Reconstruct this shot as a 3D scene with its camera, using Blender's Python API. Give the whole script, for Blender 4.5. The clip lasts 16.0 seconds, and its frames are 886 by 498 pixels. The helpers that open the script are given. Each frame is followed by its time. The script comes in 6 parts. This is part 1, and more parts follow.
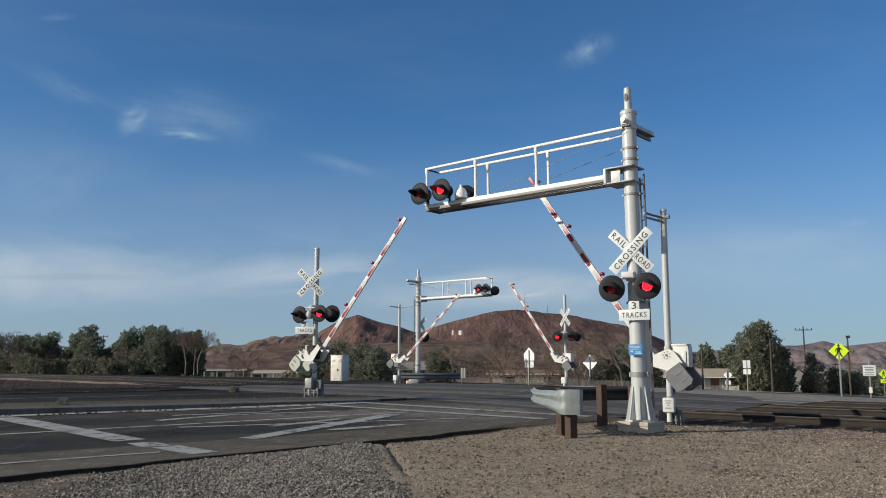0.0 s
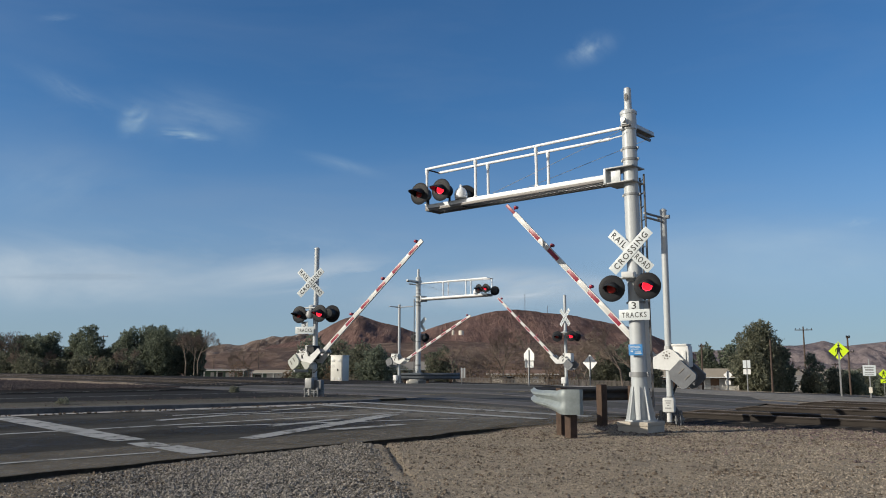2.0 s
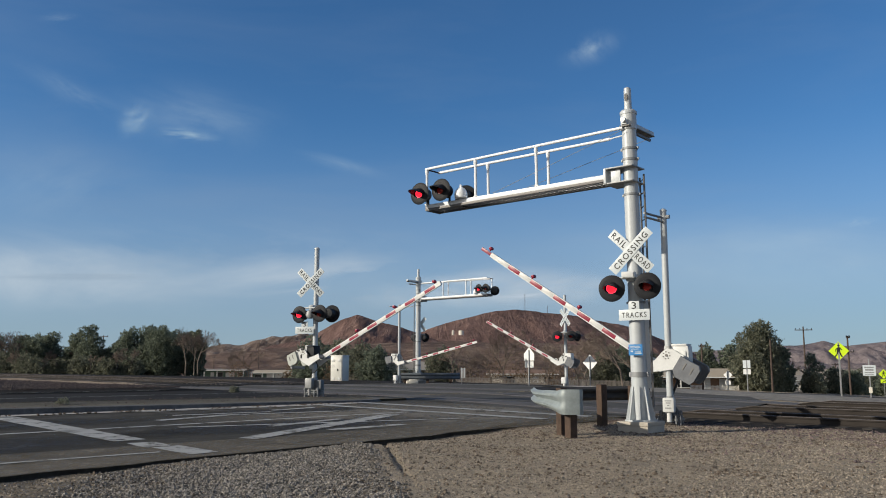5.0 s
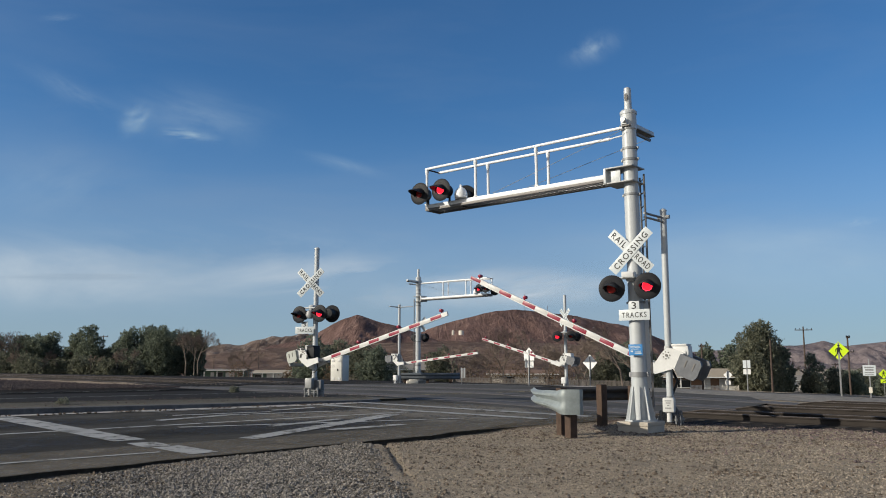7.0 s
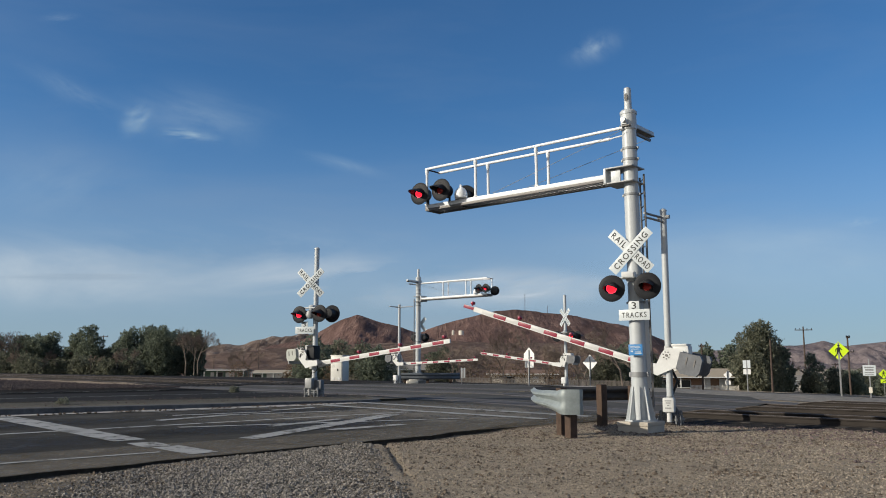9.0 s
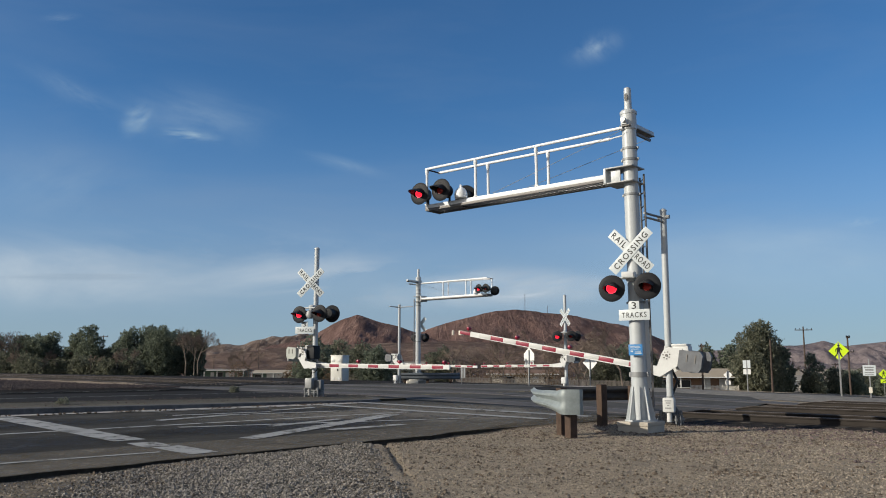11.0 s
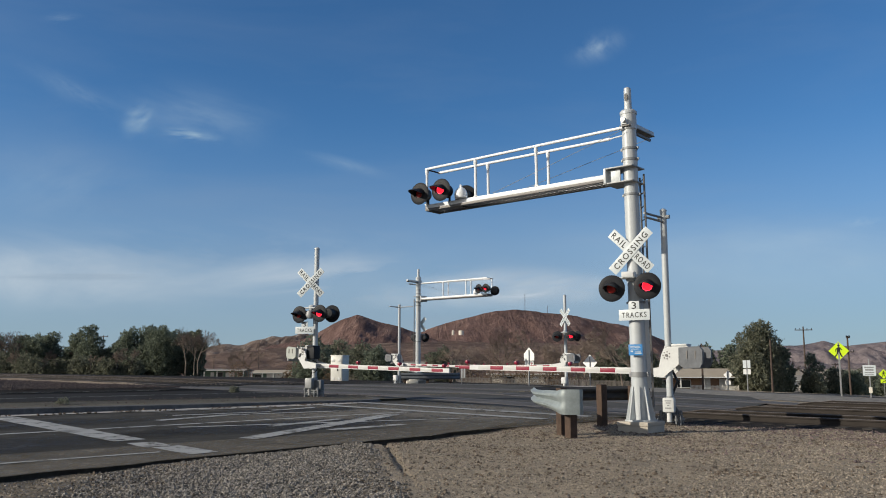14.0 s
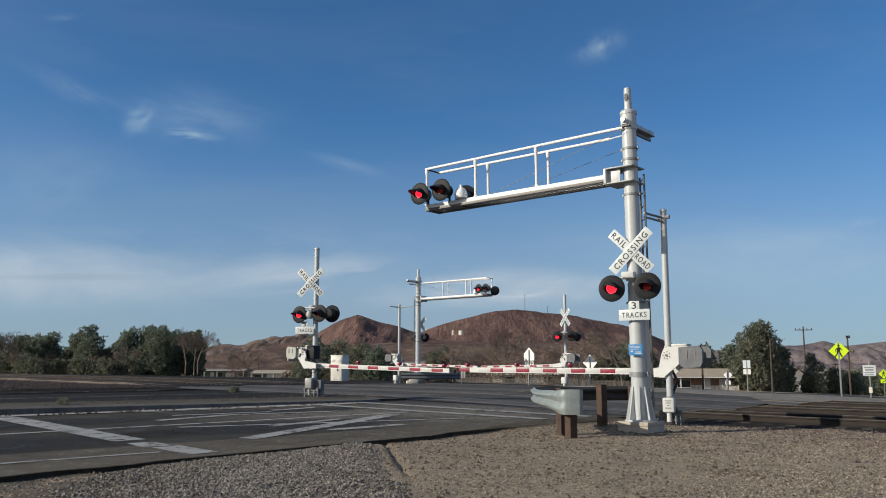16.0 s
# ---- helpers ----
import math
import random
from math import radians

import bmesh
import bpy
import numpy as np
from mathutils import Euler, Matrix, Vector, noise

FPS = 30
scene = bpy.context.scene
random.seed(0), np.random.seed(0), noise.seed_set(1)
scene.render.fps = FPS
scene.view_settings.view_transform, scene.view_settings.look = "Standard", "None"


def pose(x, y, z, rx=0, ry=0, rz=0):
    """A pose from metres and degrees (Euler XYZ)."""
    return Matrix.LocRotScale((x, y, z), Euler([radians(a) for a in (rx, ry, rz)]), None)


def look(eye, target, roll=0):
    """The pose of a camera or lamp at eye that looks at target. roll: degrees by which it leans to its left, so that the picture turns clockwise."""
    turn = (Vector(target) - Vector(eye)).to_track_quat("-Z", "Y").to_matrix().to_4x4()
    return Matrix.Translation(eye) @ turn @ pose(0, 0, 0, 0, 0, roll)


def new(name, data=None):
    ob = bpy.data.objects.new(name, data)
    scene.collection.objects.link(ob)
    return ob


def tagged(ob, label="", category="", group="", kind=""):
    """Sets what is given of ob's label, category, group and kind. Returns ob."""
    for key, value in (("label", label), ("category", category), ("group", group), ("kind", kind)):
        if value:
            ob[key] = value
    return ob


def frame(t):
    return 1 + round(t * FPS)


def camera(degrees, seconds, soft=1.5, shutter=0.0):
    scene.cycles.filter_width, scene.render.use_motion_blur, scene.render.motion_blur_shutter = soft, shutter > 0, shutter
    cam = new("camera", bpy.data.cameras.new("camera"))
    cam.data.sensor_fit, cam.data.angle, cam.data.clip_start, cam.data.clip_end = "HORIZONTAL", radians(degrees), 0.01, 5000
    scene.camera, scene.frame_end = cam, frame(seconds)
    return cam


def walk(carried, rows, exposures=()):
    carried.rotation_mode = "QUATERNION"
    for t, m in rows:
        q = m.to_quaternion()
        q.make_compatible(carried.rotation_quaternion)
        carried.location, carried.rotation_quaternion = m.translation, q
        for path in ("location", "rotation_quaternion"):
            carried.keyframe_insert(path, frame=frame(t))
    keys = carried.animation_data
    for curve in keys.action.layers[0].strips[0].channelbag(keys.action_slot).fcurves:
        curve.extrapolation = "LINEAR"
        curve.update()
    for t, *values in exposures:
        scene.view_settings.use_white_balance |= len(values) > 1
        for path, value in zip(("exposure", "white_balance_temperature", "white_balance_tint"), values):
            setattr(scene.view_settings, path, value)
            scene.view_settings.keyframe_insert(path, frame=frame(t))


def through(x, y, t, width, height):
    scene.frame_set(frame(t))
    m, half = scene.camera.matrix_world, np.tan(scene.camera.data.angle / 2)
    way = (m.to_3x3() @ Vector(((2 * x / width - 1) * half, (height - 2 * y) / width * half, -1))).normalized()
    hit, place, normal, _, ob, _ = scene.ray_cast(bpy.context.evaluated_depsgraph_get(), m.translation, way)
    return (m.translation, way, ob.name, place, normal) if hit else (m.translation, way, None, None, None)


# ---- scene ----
cam = camera(55.82, 16.0, 1.0)
EYE = pose(0, 0, 1.3, 98.11, 0, 0)
walk(cam, [(0.0, EYE), (16.0, EYE)])

# ---- world, sun ----
SUN_TO = Vector((-0.955, -0.297, 0.0)).normalized()
SUN_EL = radians(21.5)
world = bpy.data.worlds.new("sky")
scene.world = world
world.use_nodes = True
wt = world.node_tree
wt.nodes.clear()


def node(tree, kind, **props):
    n = tree.nodes.new(kind)
    for k, v in props.items():
        if k in n.inputs:
            n.inputs[k].default_value = v
    return n


sky = wt.nodes.new("ShaderNodeTexSky")
sky.sky_type = "NISHITA"
sky.sun_disc = False
sky.sun_elevation = SUN_EL
sky.sun_rotation = math.atan2(SUN_TO.x, SUN_TO.y)
sky.altitude = 650
sky.air_density = 1.0
sky.dust_density = 0.0
sky.ozone_density = 4.0
wbg = wt.nodes.new("ShaderNodeBackground")
wbg.inputs["Strength"].default_value = 0.084
wout = wt.nodes.new("ShaderNodeOutputWorld")
# thin high cirrus, all round the sky
geo_w = wt.nodes.new("ShaderNodeTexCoord")
map_w = wt.nodes.new("ShaderNodeMapping")
map_w.inputs["Scale"].default_value = (1.6, 1.6, 7.0)
map_w.inputs["Rotation"].default_value = (0.0, 0.1, 0.5)
cir = wt.nodes.new("ShaderNodeTexNoise")
cir.inputs["Scale"].default_value = 1.7
cir.inputs["Detail"].default_value = 7
cir.inputs["Roughness"].default_value = 0.55
cir.inputs["Distortion"].default_value = 0.4
ramp_w = wt.nodes.new("ShaderNodeMapRange")
ramp_w.inputs["From Min"].default_value = 0.42
ramp_w.inputs["From Max"].default_value = 0.80
ramp_w.inputs["To Min"].default_value = 0.0
ramp_w.inputs["To Max"].default_value = 0.14
mix_w = wt.nodes.new("ShaderNodeMix")
mix_w.data_type = "RGBA"
mix_w.inputs[7].default_value = (3.65, 4.45, 5.6, 1)
wt.links.new(geo_w.outputs["Generated"], map_w.inputs["Vector"])
wt.links.new(map_w.outputs["Vector"], cir.inputs["Vector"])
wt.links.new(cir.outputs["Fac"], ramp_w.inputs["Value"])
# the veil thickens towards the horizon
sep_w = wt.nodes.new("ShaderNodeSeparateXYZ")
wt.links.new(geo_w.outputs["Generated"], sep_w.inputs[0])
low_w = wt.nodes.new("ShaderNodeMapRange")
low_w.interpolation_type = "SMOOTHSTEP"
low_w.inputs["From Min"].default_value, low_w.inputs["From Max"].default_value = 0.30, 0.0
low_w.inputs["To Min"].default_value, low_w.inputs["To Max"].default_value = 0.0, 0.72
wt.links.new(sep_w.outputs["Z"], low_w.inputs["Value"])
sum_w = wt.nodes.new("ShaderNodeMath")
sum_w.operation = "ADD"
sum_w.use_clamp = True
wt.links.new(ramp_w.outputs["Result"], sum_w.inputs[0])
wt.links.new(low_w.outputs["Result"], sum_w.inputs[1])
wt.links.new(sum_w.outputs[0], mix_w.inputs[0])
tint_w = wt.nodes.new("ShaderNodeMix")
tint_w.data_type, tint_w.blend_type = "RGBA", "MULTIPLY"
tint_w.inputs[0].default_value = 1.0
tint_w.inputs[7].default_value = (0.655, 1.045, 1.28, 1)
wt.links.new(sky.outputs["Color"], tint_w.inputs[6])
wt.links.new(tint_w.outputs[2], mix_w.inputs[6])
# unseen bright cirrus added behind the camera, to whiten the light in shadows
dot_w = wt.nodes.new("ShaderNodeVectorMath")
dot_w.operation = "DOT_PRODUCT"
dot_w.inputs[1].default_value = (-0.50, -0.866, 0.0)
wt.links.new(geo_w.outputs["Generated"], dot_w.inputs[0])
rear_veil_w = wt.nodes.new("ShaderNodeMapRange")
rear_veil_w.interpolation_type = "SMOOTHSTEP"
rear_veil_w.inputs["From Min"].default_value, rear_veil_w.inputs["From Max"].default_value = -0.05, 0.75
rear_veil_w.inputs["To Max"].default_value = 0.75
wt.links.new(dot_w.outputs["Value"], rear_veil_w.inputs["Value"])
mix_s = wt.nodes.new("ShaderNodeMix")
mix_s.data_type = "RGBA"
mix_s.inputs[7].default_value = (6.2, 6.1, 5.9, 1)
wt.links.new(rear_veil_w.outputs["Result"], mix_s.inputs[0])
wt.links.new(mix_w.outputs[2], mix_s.inputs[6])
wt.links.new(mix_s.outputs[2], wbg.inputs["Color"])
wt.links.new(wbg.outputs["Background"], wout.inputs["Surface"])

sun_data = bpy.data.lights.new("sun", "SUN")
sun_data.energy = 4.9
sun_data.angle = radians(0.5)
sun_data.color = (1.0, 0.905, 0.755)
sun = new("sun", sun_data)
sun.matrix_world = look((SUN_TO.x * 50, SUN_TO.y * 50, 50 * math.tan(SUN_EL)), (0, 0, 0))
scene.view_settings.exposure = 0.0


# ---- materials ----
def material(name, base, rough=0.6, metal=0.0, scale=3.0, var=0.25, fine=40.0, bump=0.15, tint=None, spec=0.4, per_object=0.0, island=0.0, dist=0.01, stretch=None, specks=None):
    """A surface with broad stains and fine grain."""
    m = bpy.data.materials.new(name)
    m.use_nodes = True
    nt = m.node_tree
    b = nt.nodes["Principled BSDF"]
    b.inputs["Roughness"].default_value = rough
    b.inputs["Metallic"].default_value = metal
    b.inputs["Specular IOR Level"].default_value = spec
    co = nt.nodes.new("ShaderNodeTexCoord")
    big = node(nt, "ShaderNodeTexNoise", Scale=scale, Detail=5.0, Roughness=0.6)
    small = node(nt, "ShaderNodeTexNoise", Scale=fine, Detail=4.0, Roughness=0.7)
    nt.links.new(co.outputs["Object"], big.inputs["Vector"])
    nt.links.new(co.outputs["Object"], small.inputs["Vector"])
    if stretch:
        mp = nt.nodes.new("ShaderNodeMapping")
        mp.vector_type = "TEXTURE"
        mp.inputs["Rotation"].default_value = (0, 0, radians(stretch[2]))
        mp.inputs["Scale"].default_value = (stretch[0], stretch[1], 1)
        nt.links.new(co.outputs["Object"], mp.inputs["Vector"])
        nt.links.new(mp.outputs[0], big.inputs["Vector"])
    mx = nt.nodes.new("ShaderNodeMix")
    mx.data_type = "RGBA"
    dark = [c * (1 - var) for c in base]
    lite = [min(1.0, c * (1 + var)) for c in (tint or base)]
    mx.inputs[6].default_value = (*dark, 1)
    mx.inputs[7].default_value = (*lite, 1)
    addn = nt.nodes.new("ShaderNodeMath")
    addn.operation = "MULTIPLY_ADD"
    addn.inputs[1].default_value = 0.55
    nt.links.new(small.outputs["Fac"], addn.inputs[0])
    half = nt.nodes.new("ShaderNodeMath")
    half.operation = "MULTIPLY_ADD"
    half.inputs[1].default_value = 0.9
    half.inputs[2].default_value = -0.22
    nt.links.new(big.outputs["Fac"], half.inputs[0])
    nt.links.new(half.outputs[0], addn.inputs[2])
    fac = addn.outputs[0]
    if per_object or island:
        src = nt.nodes.new("ShaderNodeObjectInfo").outputs["Random"] if per_object else nt.nodes.new("ShaderNodeNewGeometry").outputs["Random Per Island"]
        am = nt.nodes.new("ShaderNodeMath")
        am.operation = "MULTIPLY_ADD"
        am.inputs[1].default_value = per_object or island
        nt.links.new(src, am.inputs[0])
        sb = nt.nodes.new("ShaderNodeMath")
        sb.operation = "SUBTRACT"
        sb.inputs[1].default_value = (per_object or island) / 2
        nt.links.new(fac, sb.inputs[0])
        nt.links.new(sb.outputs[0], am.inputs[2])
        fac = am.outputs[0]
    mx.clamp_factor = True
    nt.links.new(fac, mx.inputs[0])
    nt.links.new(mx.outputs[2], b.inputs["Base Color"])
    if specks:
        # a third scale: darker crumbs and pale grit of their own shape
        sn = node(nt, "ShaderNodeTexNoise", Scale=specks[0], Detail=6.0, Roughness=0.75)
        nt.links.new(co.outputs["Object"], sn.inputs["Vector"])
        sr = node(nt, "ShaderNodeMapRange")
        sr.inputs["From Min"].default_value, sr.inputs["From Max"].default_value = 0.34, 0.68
        sr.inputs["To Min"].default_value, sr.inputs["To Max"].default_value = 1 - specks[1], 1 + specks[1]
        nt.links.new(sn.outputs["Fac"], sr.inputs["Value"])
        sm = nt.nodes.new("ShaderNodeVectorMath")
        sm.operation = "SCALE"
        nt.links.new(mx.outputs[2], sm.inputs[0])
        nt.links.new(sr.outputs[0], sm.inputs["Scale"])
        nt.links.new(sm.outputs[0], b.inputs["Base Color"])
    if bump:
        bp = node(nt, "ShaderNodeBump", Strength=bump, Distance=dist)
        nt.links.new(small.outputs["Fac"], bp.inputs["Height"])
        nt.links.new(bp.outputs["Normal"], b.inputs["Normal"])
    return m


def glowing(name, base, colour, strength):
    m = material(name, base, 0.35, 0, 6, 0.1, 60, 0)
    b = m.node_tree.nodes["Principled BSDF"]
    b.inputs["Emission Color"].default_value = (*colour, 1)
    b.inputs["Emission Strength"].default_value = strength
    return m


M = {
    "silver": material("aluminium_paint", (0.45, 0.48, 0.495), 0.42, 0.05, 2.0, 0.10, 30, 0.05, specks=(9, 0.05)),
    # same aluminium paint, lightened to give the rails their overexposed sunlit white
    "silver_sunlit": material("sunlit_aluminium_paint", (0.76, 0.785, 0.80), 0.4, 0.0, 2.0, 0.06, 30, 0.03),
    "galv": material("galvanised_steel", (0.25, 0.26, 0.265), 0.5, 0.2, 4.0, 0.18, 40, 0.06),
    "weightpale": material("pale_grey_steel", (0.34, 0.36, 0.335), 0.55, 0.1, 3, 0.2, 30, 0.05),
    # counterweight grey is toned down to carry the shade on the plates
    "weight": material("shade_darkened_grey_steel", (0.115, 0.125, 0.14), 0.55, 0.1, 3, 0.25, 30, 0.05, specks=(6, 0.15)),
    "grating": material("grating_steel", (0.16, 0.155, 0.15), 0.6, 0.5, 4.0, 0.25, 40, 0.1),
    "white": material("white_paint", (0.57, 0.585, 0.58), 0.45, 0.0, 2.0, 0.10, 30, 0.05, specks=(7, 0.06)),
    "signwhite": material("sign_sheeting", (0.54, 0.59, 0.61), 0.4, 0.0, 3.0, 0.06, 30, 0.02),
    "black": material("black_paint", (0.018, 0.019, 0.021), 0.5, 0.0, 4.0, 0.3, 40, 0.05),
    "blackdisc": material("faded_black_enamel", (0.015, 0.017, 0.021), 0.6, 0.0, 4.0, 0.3, 40, 0.05, spec=0.2),
    "letters": material("black_lettering", (0.02, 0.02, 0.02), 0.5, 0, 3, 0.1, 30, 0),
    "redpanel": material("red_sheeting", (0.23, 0.015, 0.040), 0.4, 0, 3, 0.15, 30, 0.02, specks=(14, 0.12)),
    "greystripe": material("grey_sheeting", (0.50, 0.51, 0.50), 0.4, 0, 3, 0.1, 30, 0.02),
    "lampred": material("red_lamp_plastic", (0.23, 0.010, 0.032), 0.3, 0, 3, 0.15, 30, 0.0),
    "concrete": material("concrete", (0.40, 0.365, 0.31), 0.9, 0, 3, 0.25, 50, 0.3),
    # kerb colour is lowered to deepen the shade on its road-side face
    "kerb": material("shade_toned_kerb_concrete", (0.085, 0.084, 0.082), 0.9, 0, 1.5, 0.35, 40, 0.3, specks=(3, 0.35)),
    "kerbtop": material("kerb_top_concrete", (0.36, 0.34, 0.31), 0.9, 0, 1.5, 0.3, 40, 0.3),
    "wood": material("creosoted_wood", (0.065, 0.042, 0.030), 0.85, 0, 5, 0.5, 60, 0.4, specks=(9, 0.3)),
    "polewood": material("weathered_pole_wood", (0.075, 0.055, 0.044), 0.9, 0, 2, 0.3, 40, 0.3),
    # rear beam: a darker copy of the guardrail steel holds its shade
    "guardback": material("shaded_guardrail_steel", (0.046, 0.046, 0.047), 0.7, 0.1, 3, 0.3, 30, 0.05, specks=(5, 0.2)),
    "guarddull": material("dull_guardrail_steel", (0.11, 0.125, 0.138), 0.6, 0.1, 3, 0.25, 30, 0.05, specks=(5, 0.2)),
    "guard": material("guardrail_zinc", (0.235, 0.27, 0.275), 0.5, 0.2, 3, 0.2, 30, 0.05, specks=(5, 0.15)),
    "rail": material("rusty_rail", (0.034, 0.0295, 0.0265), 0.85, 0.0, 2, 0.4, 40, 0.2, spec=0.15),
    "railhead": material("worn_rail_head", (0.15, 0.13, 0.12), 0.5, 0.6, 3, 0.2, 40, 0.02),
    "tie": material("sleeper_wood", (0.040, 0.036, 0.031), 0.9, 0, 3, 0.4, 50, 0.4, per_object=0.5),
    "asphalt": material("asphalt", (0.029, 0.0275, 0.024), 0.92, 0, 1.0, 0.65, 45, 0.6, tint=(0.054, 0.051, 0.044), stretch=(4.0, 0.35, 44.7), spec=0.15, specks=(2.2, 0.40)),
    "asphaltdark": material("dark_asphalt", (0.021, 0.020, 0.019), 0.95, 0, 1.0, 0.5, 45, 0.5, stretch=(6.0, 0.5, 44.7), spec=0.1, specks=(1.2, 0.4)),
    "asphaltold": material("worn_asphalt", (0.072, 0.069, 0.063), 0.92, 0, 1.0, 0.5, 60, 0.5, stretch=(6.0, 0.6, 44.7), spec=0.2, specks=(0.9, 0.35)),
    "panel": material("crossing_panel", (0.085, 0.08, 0.075), 0.85, 0, 1, 0.3, 60, 0.3, per_object=0.3),
    "dirt": material("desert_dirt", (0.295, 0.243, 0.175), 0.95, 0, 0.6, 0.34, 55, 0.9, dist=0.03, specks=(11, 0.30)),
    "median": material("dry_median_soil", (0.062, 0.055, 0.038), 0.95, 0, 0.8, 0.45, 30, 0.5, dist=0.03, specks=(5, 0.35)),
    "ballast": material("dark_ballast", (0.028, 0.0255, 0.0235), 0.95, 0, 0.8, 0.35, 18, 0.8, dist=0.05, specks=(5, 0.4), spec=0.1),
    "stone": material("gravel_stone", (0.215, 0.185, 0.148), 0.9, 0, 2, 0.55, 60, 0.2, island=1.1),
    "stonegrey": material("crushed_grey_stone", (0.190, 0.174, 0.152), 0.9, 0, 2, 0.62, 60, 0.2, island=1.1),
    "clod": material("dark_soil_clod", (0.105, 0.080, 0.058), 0.95, 0, 2, 0.35, 60, 0.2, island=0.9),
    "greydirt": material("grey_bank_soil", (0.185, 0.172, 0.150), 0.95, 0, 0.5, 0.35, 20, 0.5, dist=0.03, specks=(3, 0.35)),
    "stonedark": material("ballast_stone", (0.125, 0.094, 0.090), 0.9, 0, 2, 0.4, 60, 0.2, island=0.9),
    "stonebank": material("dark_bank_stone", (0.054, 0.041, 0.039), 0.9, 0, 2, 0.45, 60, 0.2, island=0.9),
    "berm": material("dry_sand", (0.24, 0.185, 0.125), 0.95, 0, 0.6, 0.25, 20, 0.5, dist=0.03),
    "bark": material("bark", (0.145, 0.12, 0.10), 0.95, 0, 3, 0.35, 20, 0.4),
    "twig": material("dry_twig", (0.185, 0.145, 0.118), 0.95, 0, 1, 0.3, 10, 0),
    "housewall": material("stucco_cream", (0.62, 0.58, 0.50), 0.9, 0, 0.5, 0.12, 20, 0.2),
    "housegreen": material("green_siding", (0.10, 0.16, 0.13), 0.85, 0, 0.5, 0.15, 20, 0.2),
    "housetan": material("brown_siding", (0.20, 0.125, 0.085), 0.85, 0, 0.5, 0.2, 20, 0.2),
    "shingle": material("roof_shingle", (0.245, 0.225, 0.195), 0.95, 0, 0.6, 0.25, 12, 0.3),
    "glass": material("dark_window_glass", (0.03, 0.035, 0.04), 0.08, 0, 1, 0.1, 5, 0, spec=0.6),
    "rooftan": material("tan_roof_shingle", (0.36, 0.31, 0.24), 0.95, 0, 0.6, 0.2, 12, 0.3),
    "fence": material("grey_fence", (0.27, 0.24, 0.21), 0.9, 0, 1, 0.3, 20, 0.2),
    "cabinet": material("cabinet_paint", (0.56, 0.56, 0.52), 0.5, 0.1, 1.5, 0.10, 20, 0.04, specks=(4, 0.06)),
    "lime": material("fluorescent_yellow_green", (0.62, 0.85, 0.02), 0.45, 0, 2, 0.05, 20, 0),
    "blue": material("blue_sign", (0.05, 0.22, 0.50), 0.45, 0, 2, 0.1, 20, 0),
    "greysign": material("aluminium_sign_back", (0.66, 0.67, 0.66), 0.5, 0.15, 2, 0.08, 20, 0.02),
    "bars": material("grey_print", (0.22, 0.23, 0.24), 0.6, 0, 2, 0.1, 20, 0),
    "led_off": material("dark_reflector", (0.05, 0.006, 0.004), 0.4, 0.3, 5, 0.2, 40, 0),
    "led_on": glowing("lit_red_led", (0.6, 0.02, 0.02), (1.0, 0.035, 0.075), 3.0),
}


def lens_material():
    """Red roundel: tinted see-through plastic that also catches the sun."""
    m = bpy.data.materials.new("red_roundel")
    m.use_nodes = True
    nt = m.node_tree
    b = nt.nodes["Principled BSDF"]
    b.inputs["Base Color"].default_value = (0.75, 0.06, 0.05, 1)
    b.inputs["Roughness"].default_value = 0.25
    tr = nt.nodes.new("ShaderNodeBsdfTransparent")
    tr.inputs["Color"].default_value = (1.0, 0.5, 0.5, 1)
    mx = nt.nodes.new("ShaderNodeMixShader")
    mx.inputs[0].default_value = 0.5
    nt.links.new(tr.outputs[0], mx.inputs[1])
    nt.links.new(b.outputs[0], mx.inputs[2])
    nt.links.new(mx.outputs[0], nt.nodes["Material Output"].inputs["Surface"])
    return m


M["lens"] = lens_material()


def worn_paint(name, base, wear, cover=1.0, soft=0.06, scale=2.6):
    """Road paint worn through to the asphalt in flakes and wheel tracks."""
    m = material(name, base, 0.8, 0, 3.0, 0.22, 50, 0.2)
    nt = m.node_tree
    co = nt.nodes.new("ShaderNodeTexCoord")
    n = node(nt, "ShaderNodeTexNoise", Scale=scale, Detail=9.0, Roughness=0.72)
    nt.links.new(co.outputs["Object"], n.inputs["Vector"])
    r = nt.nodes.new("ShaderNodeMapRange")
    r.inputs["From Min"].default_value, r.inputs["From Max"].default_value = wear - soft, wear + soft
    r.inputs["To Max"].default_value = cover
    nt.links.new(n.outputs["Fac"], r.inputs["Value"])
    tr = nt.nodes.new("ShaderNodeBsdfTransparent")
    mx = nt.nodes.new("ShaderNodeMixShader")
    nt.links.new(r.outputs[0], mx.inputs[0])
    nt.links.new(tr.outputs[0], mx.inputs[1])
    nt.links.new(nt.nodes["Principled BSDF"].outputs[0], mx.inputs[2])
    nt.links.new(mx.outputs[0], nt.nodes["Material Output"].inputs["Surface"])
    return m


M["paintline"] = worn_paint("worn_road_paint", (0.34, 0.345, 0.335), 0.41, 0.92, 0.09)
M["yellowline"] = worn_paint("worn_yellow_paint", (0.42, 0.33, 0.15), 0.45)
M["dust"] = worn_paint("blown_dust", (0.185, 0.158, 0.115), 0.45, 0.62, 0.18, 1.1)
M["thindust"] = worn_paint("thin_blown_dust", (0.17, 0.146, 0.108), 0.46, 0.40, 0.2, 0.8)
M["dustedge"] = worn_paint("drifted_dust", (0.165, 0.145, 0.112), 0.42, 0.62, 0.18, 1.6)
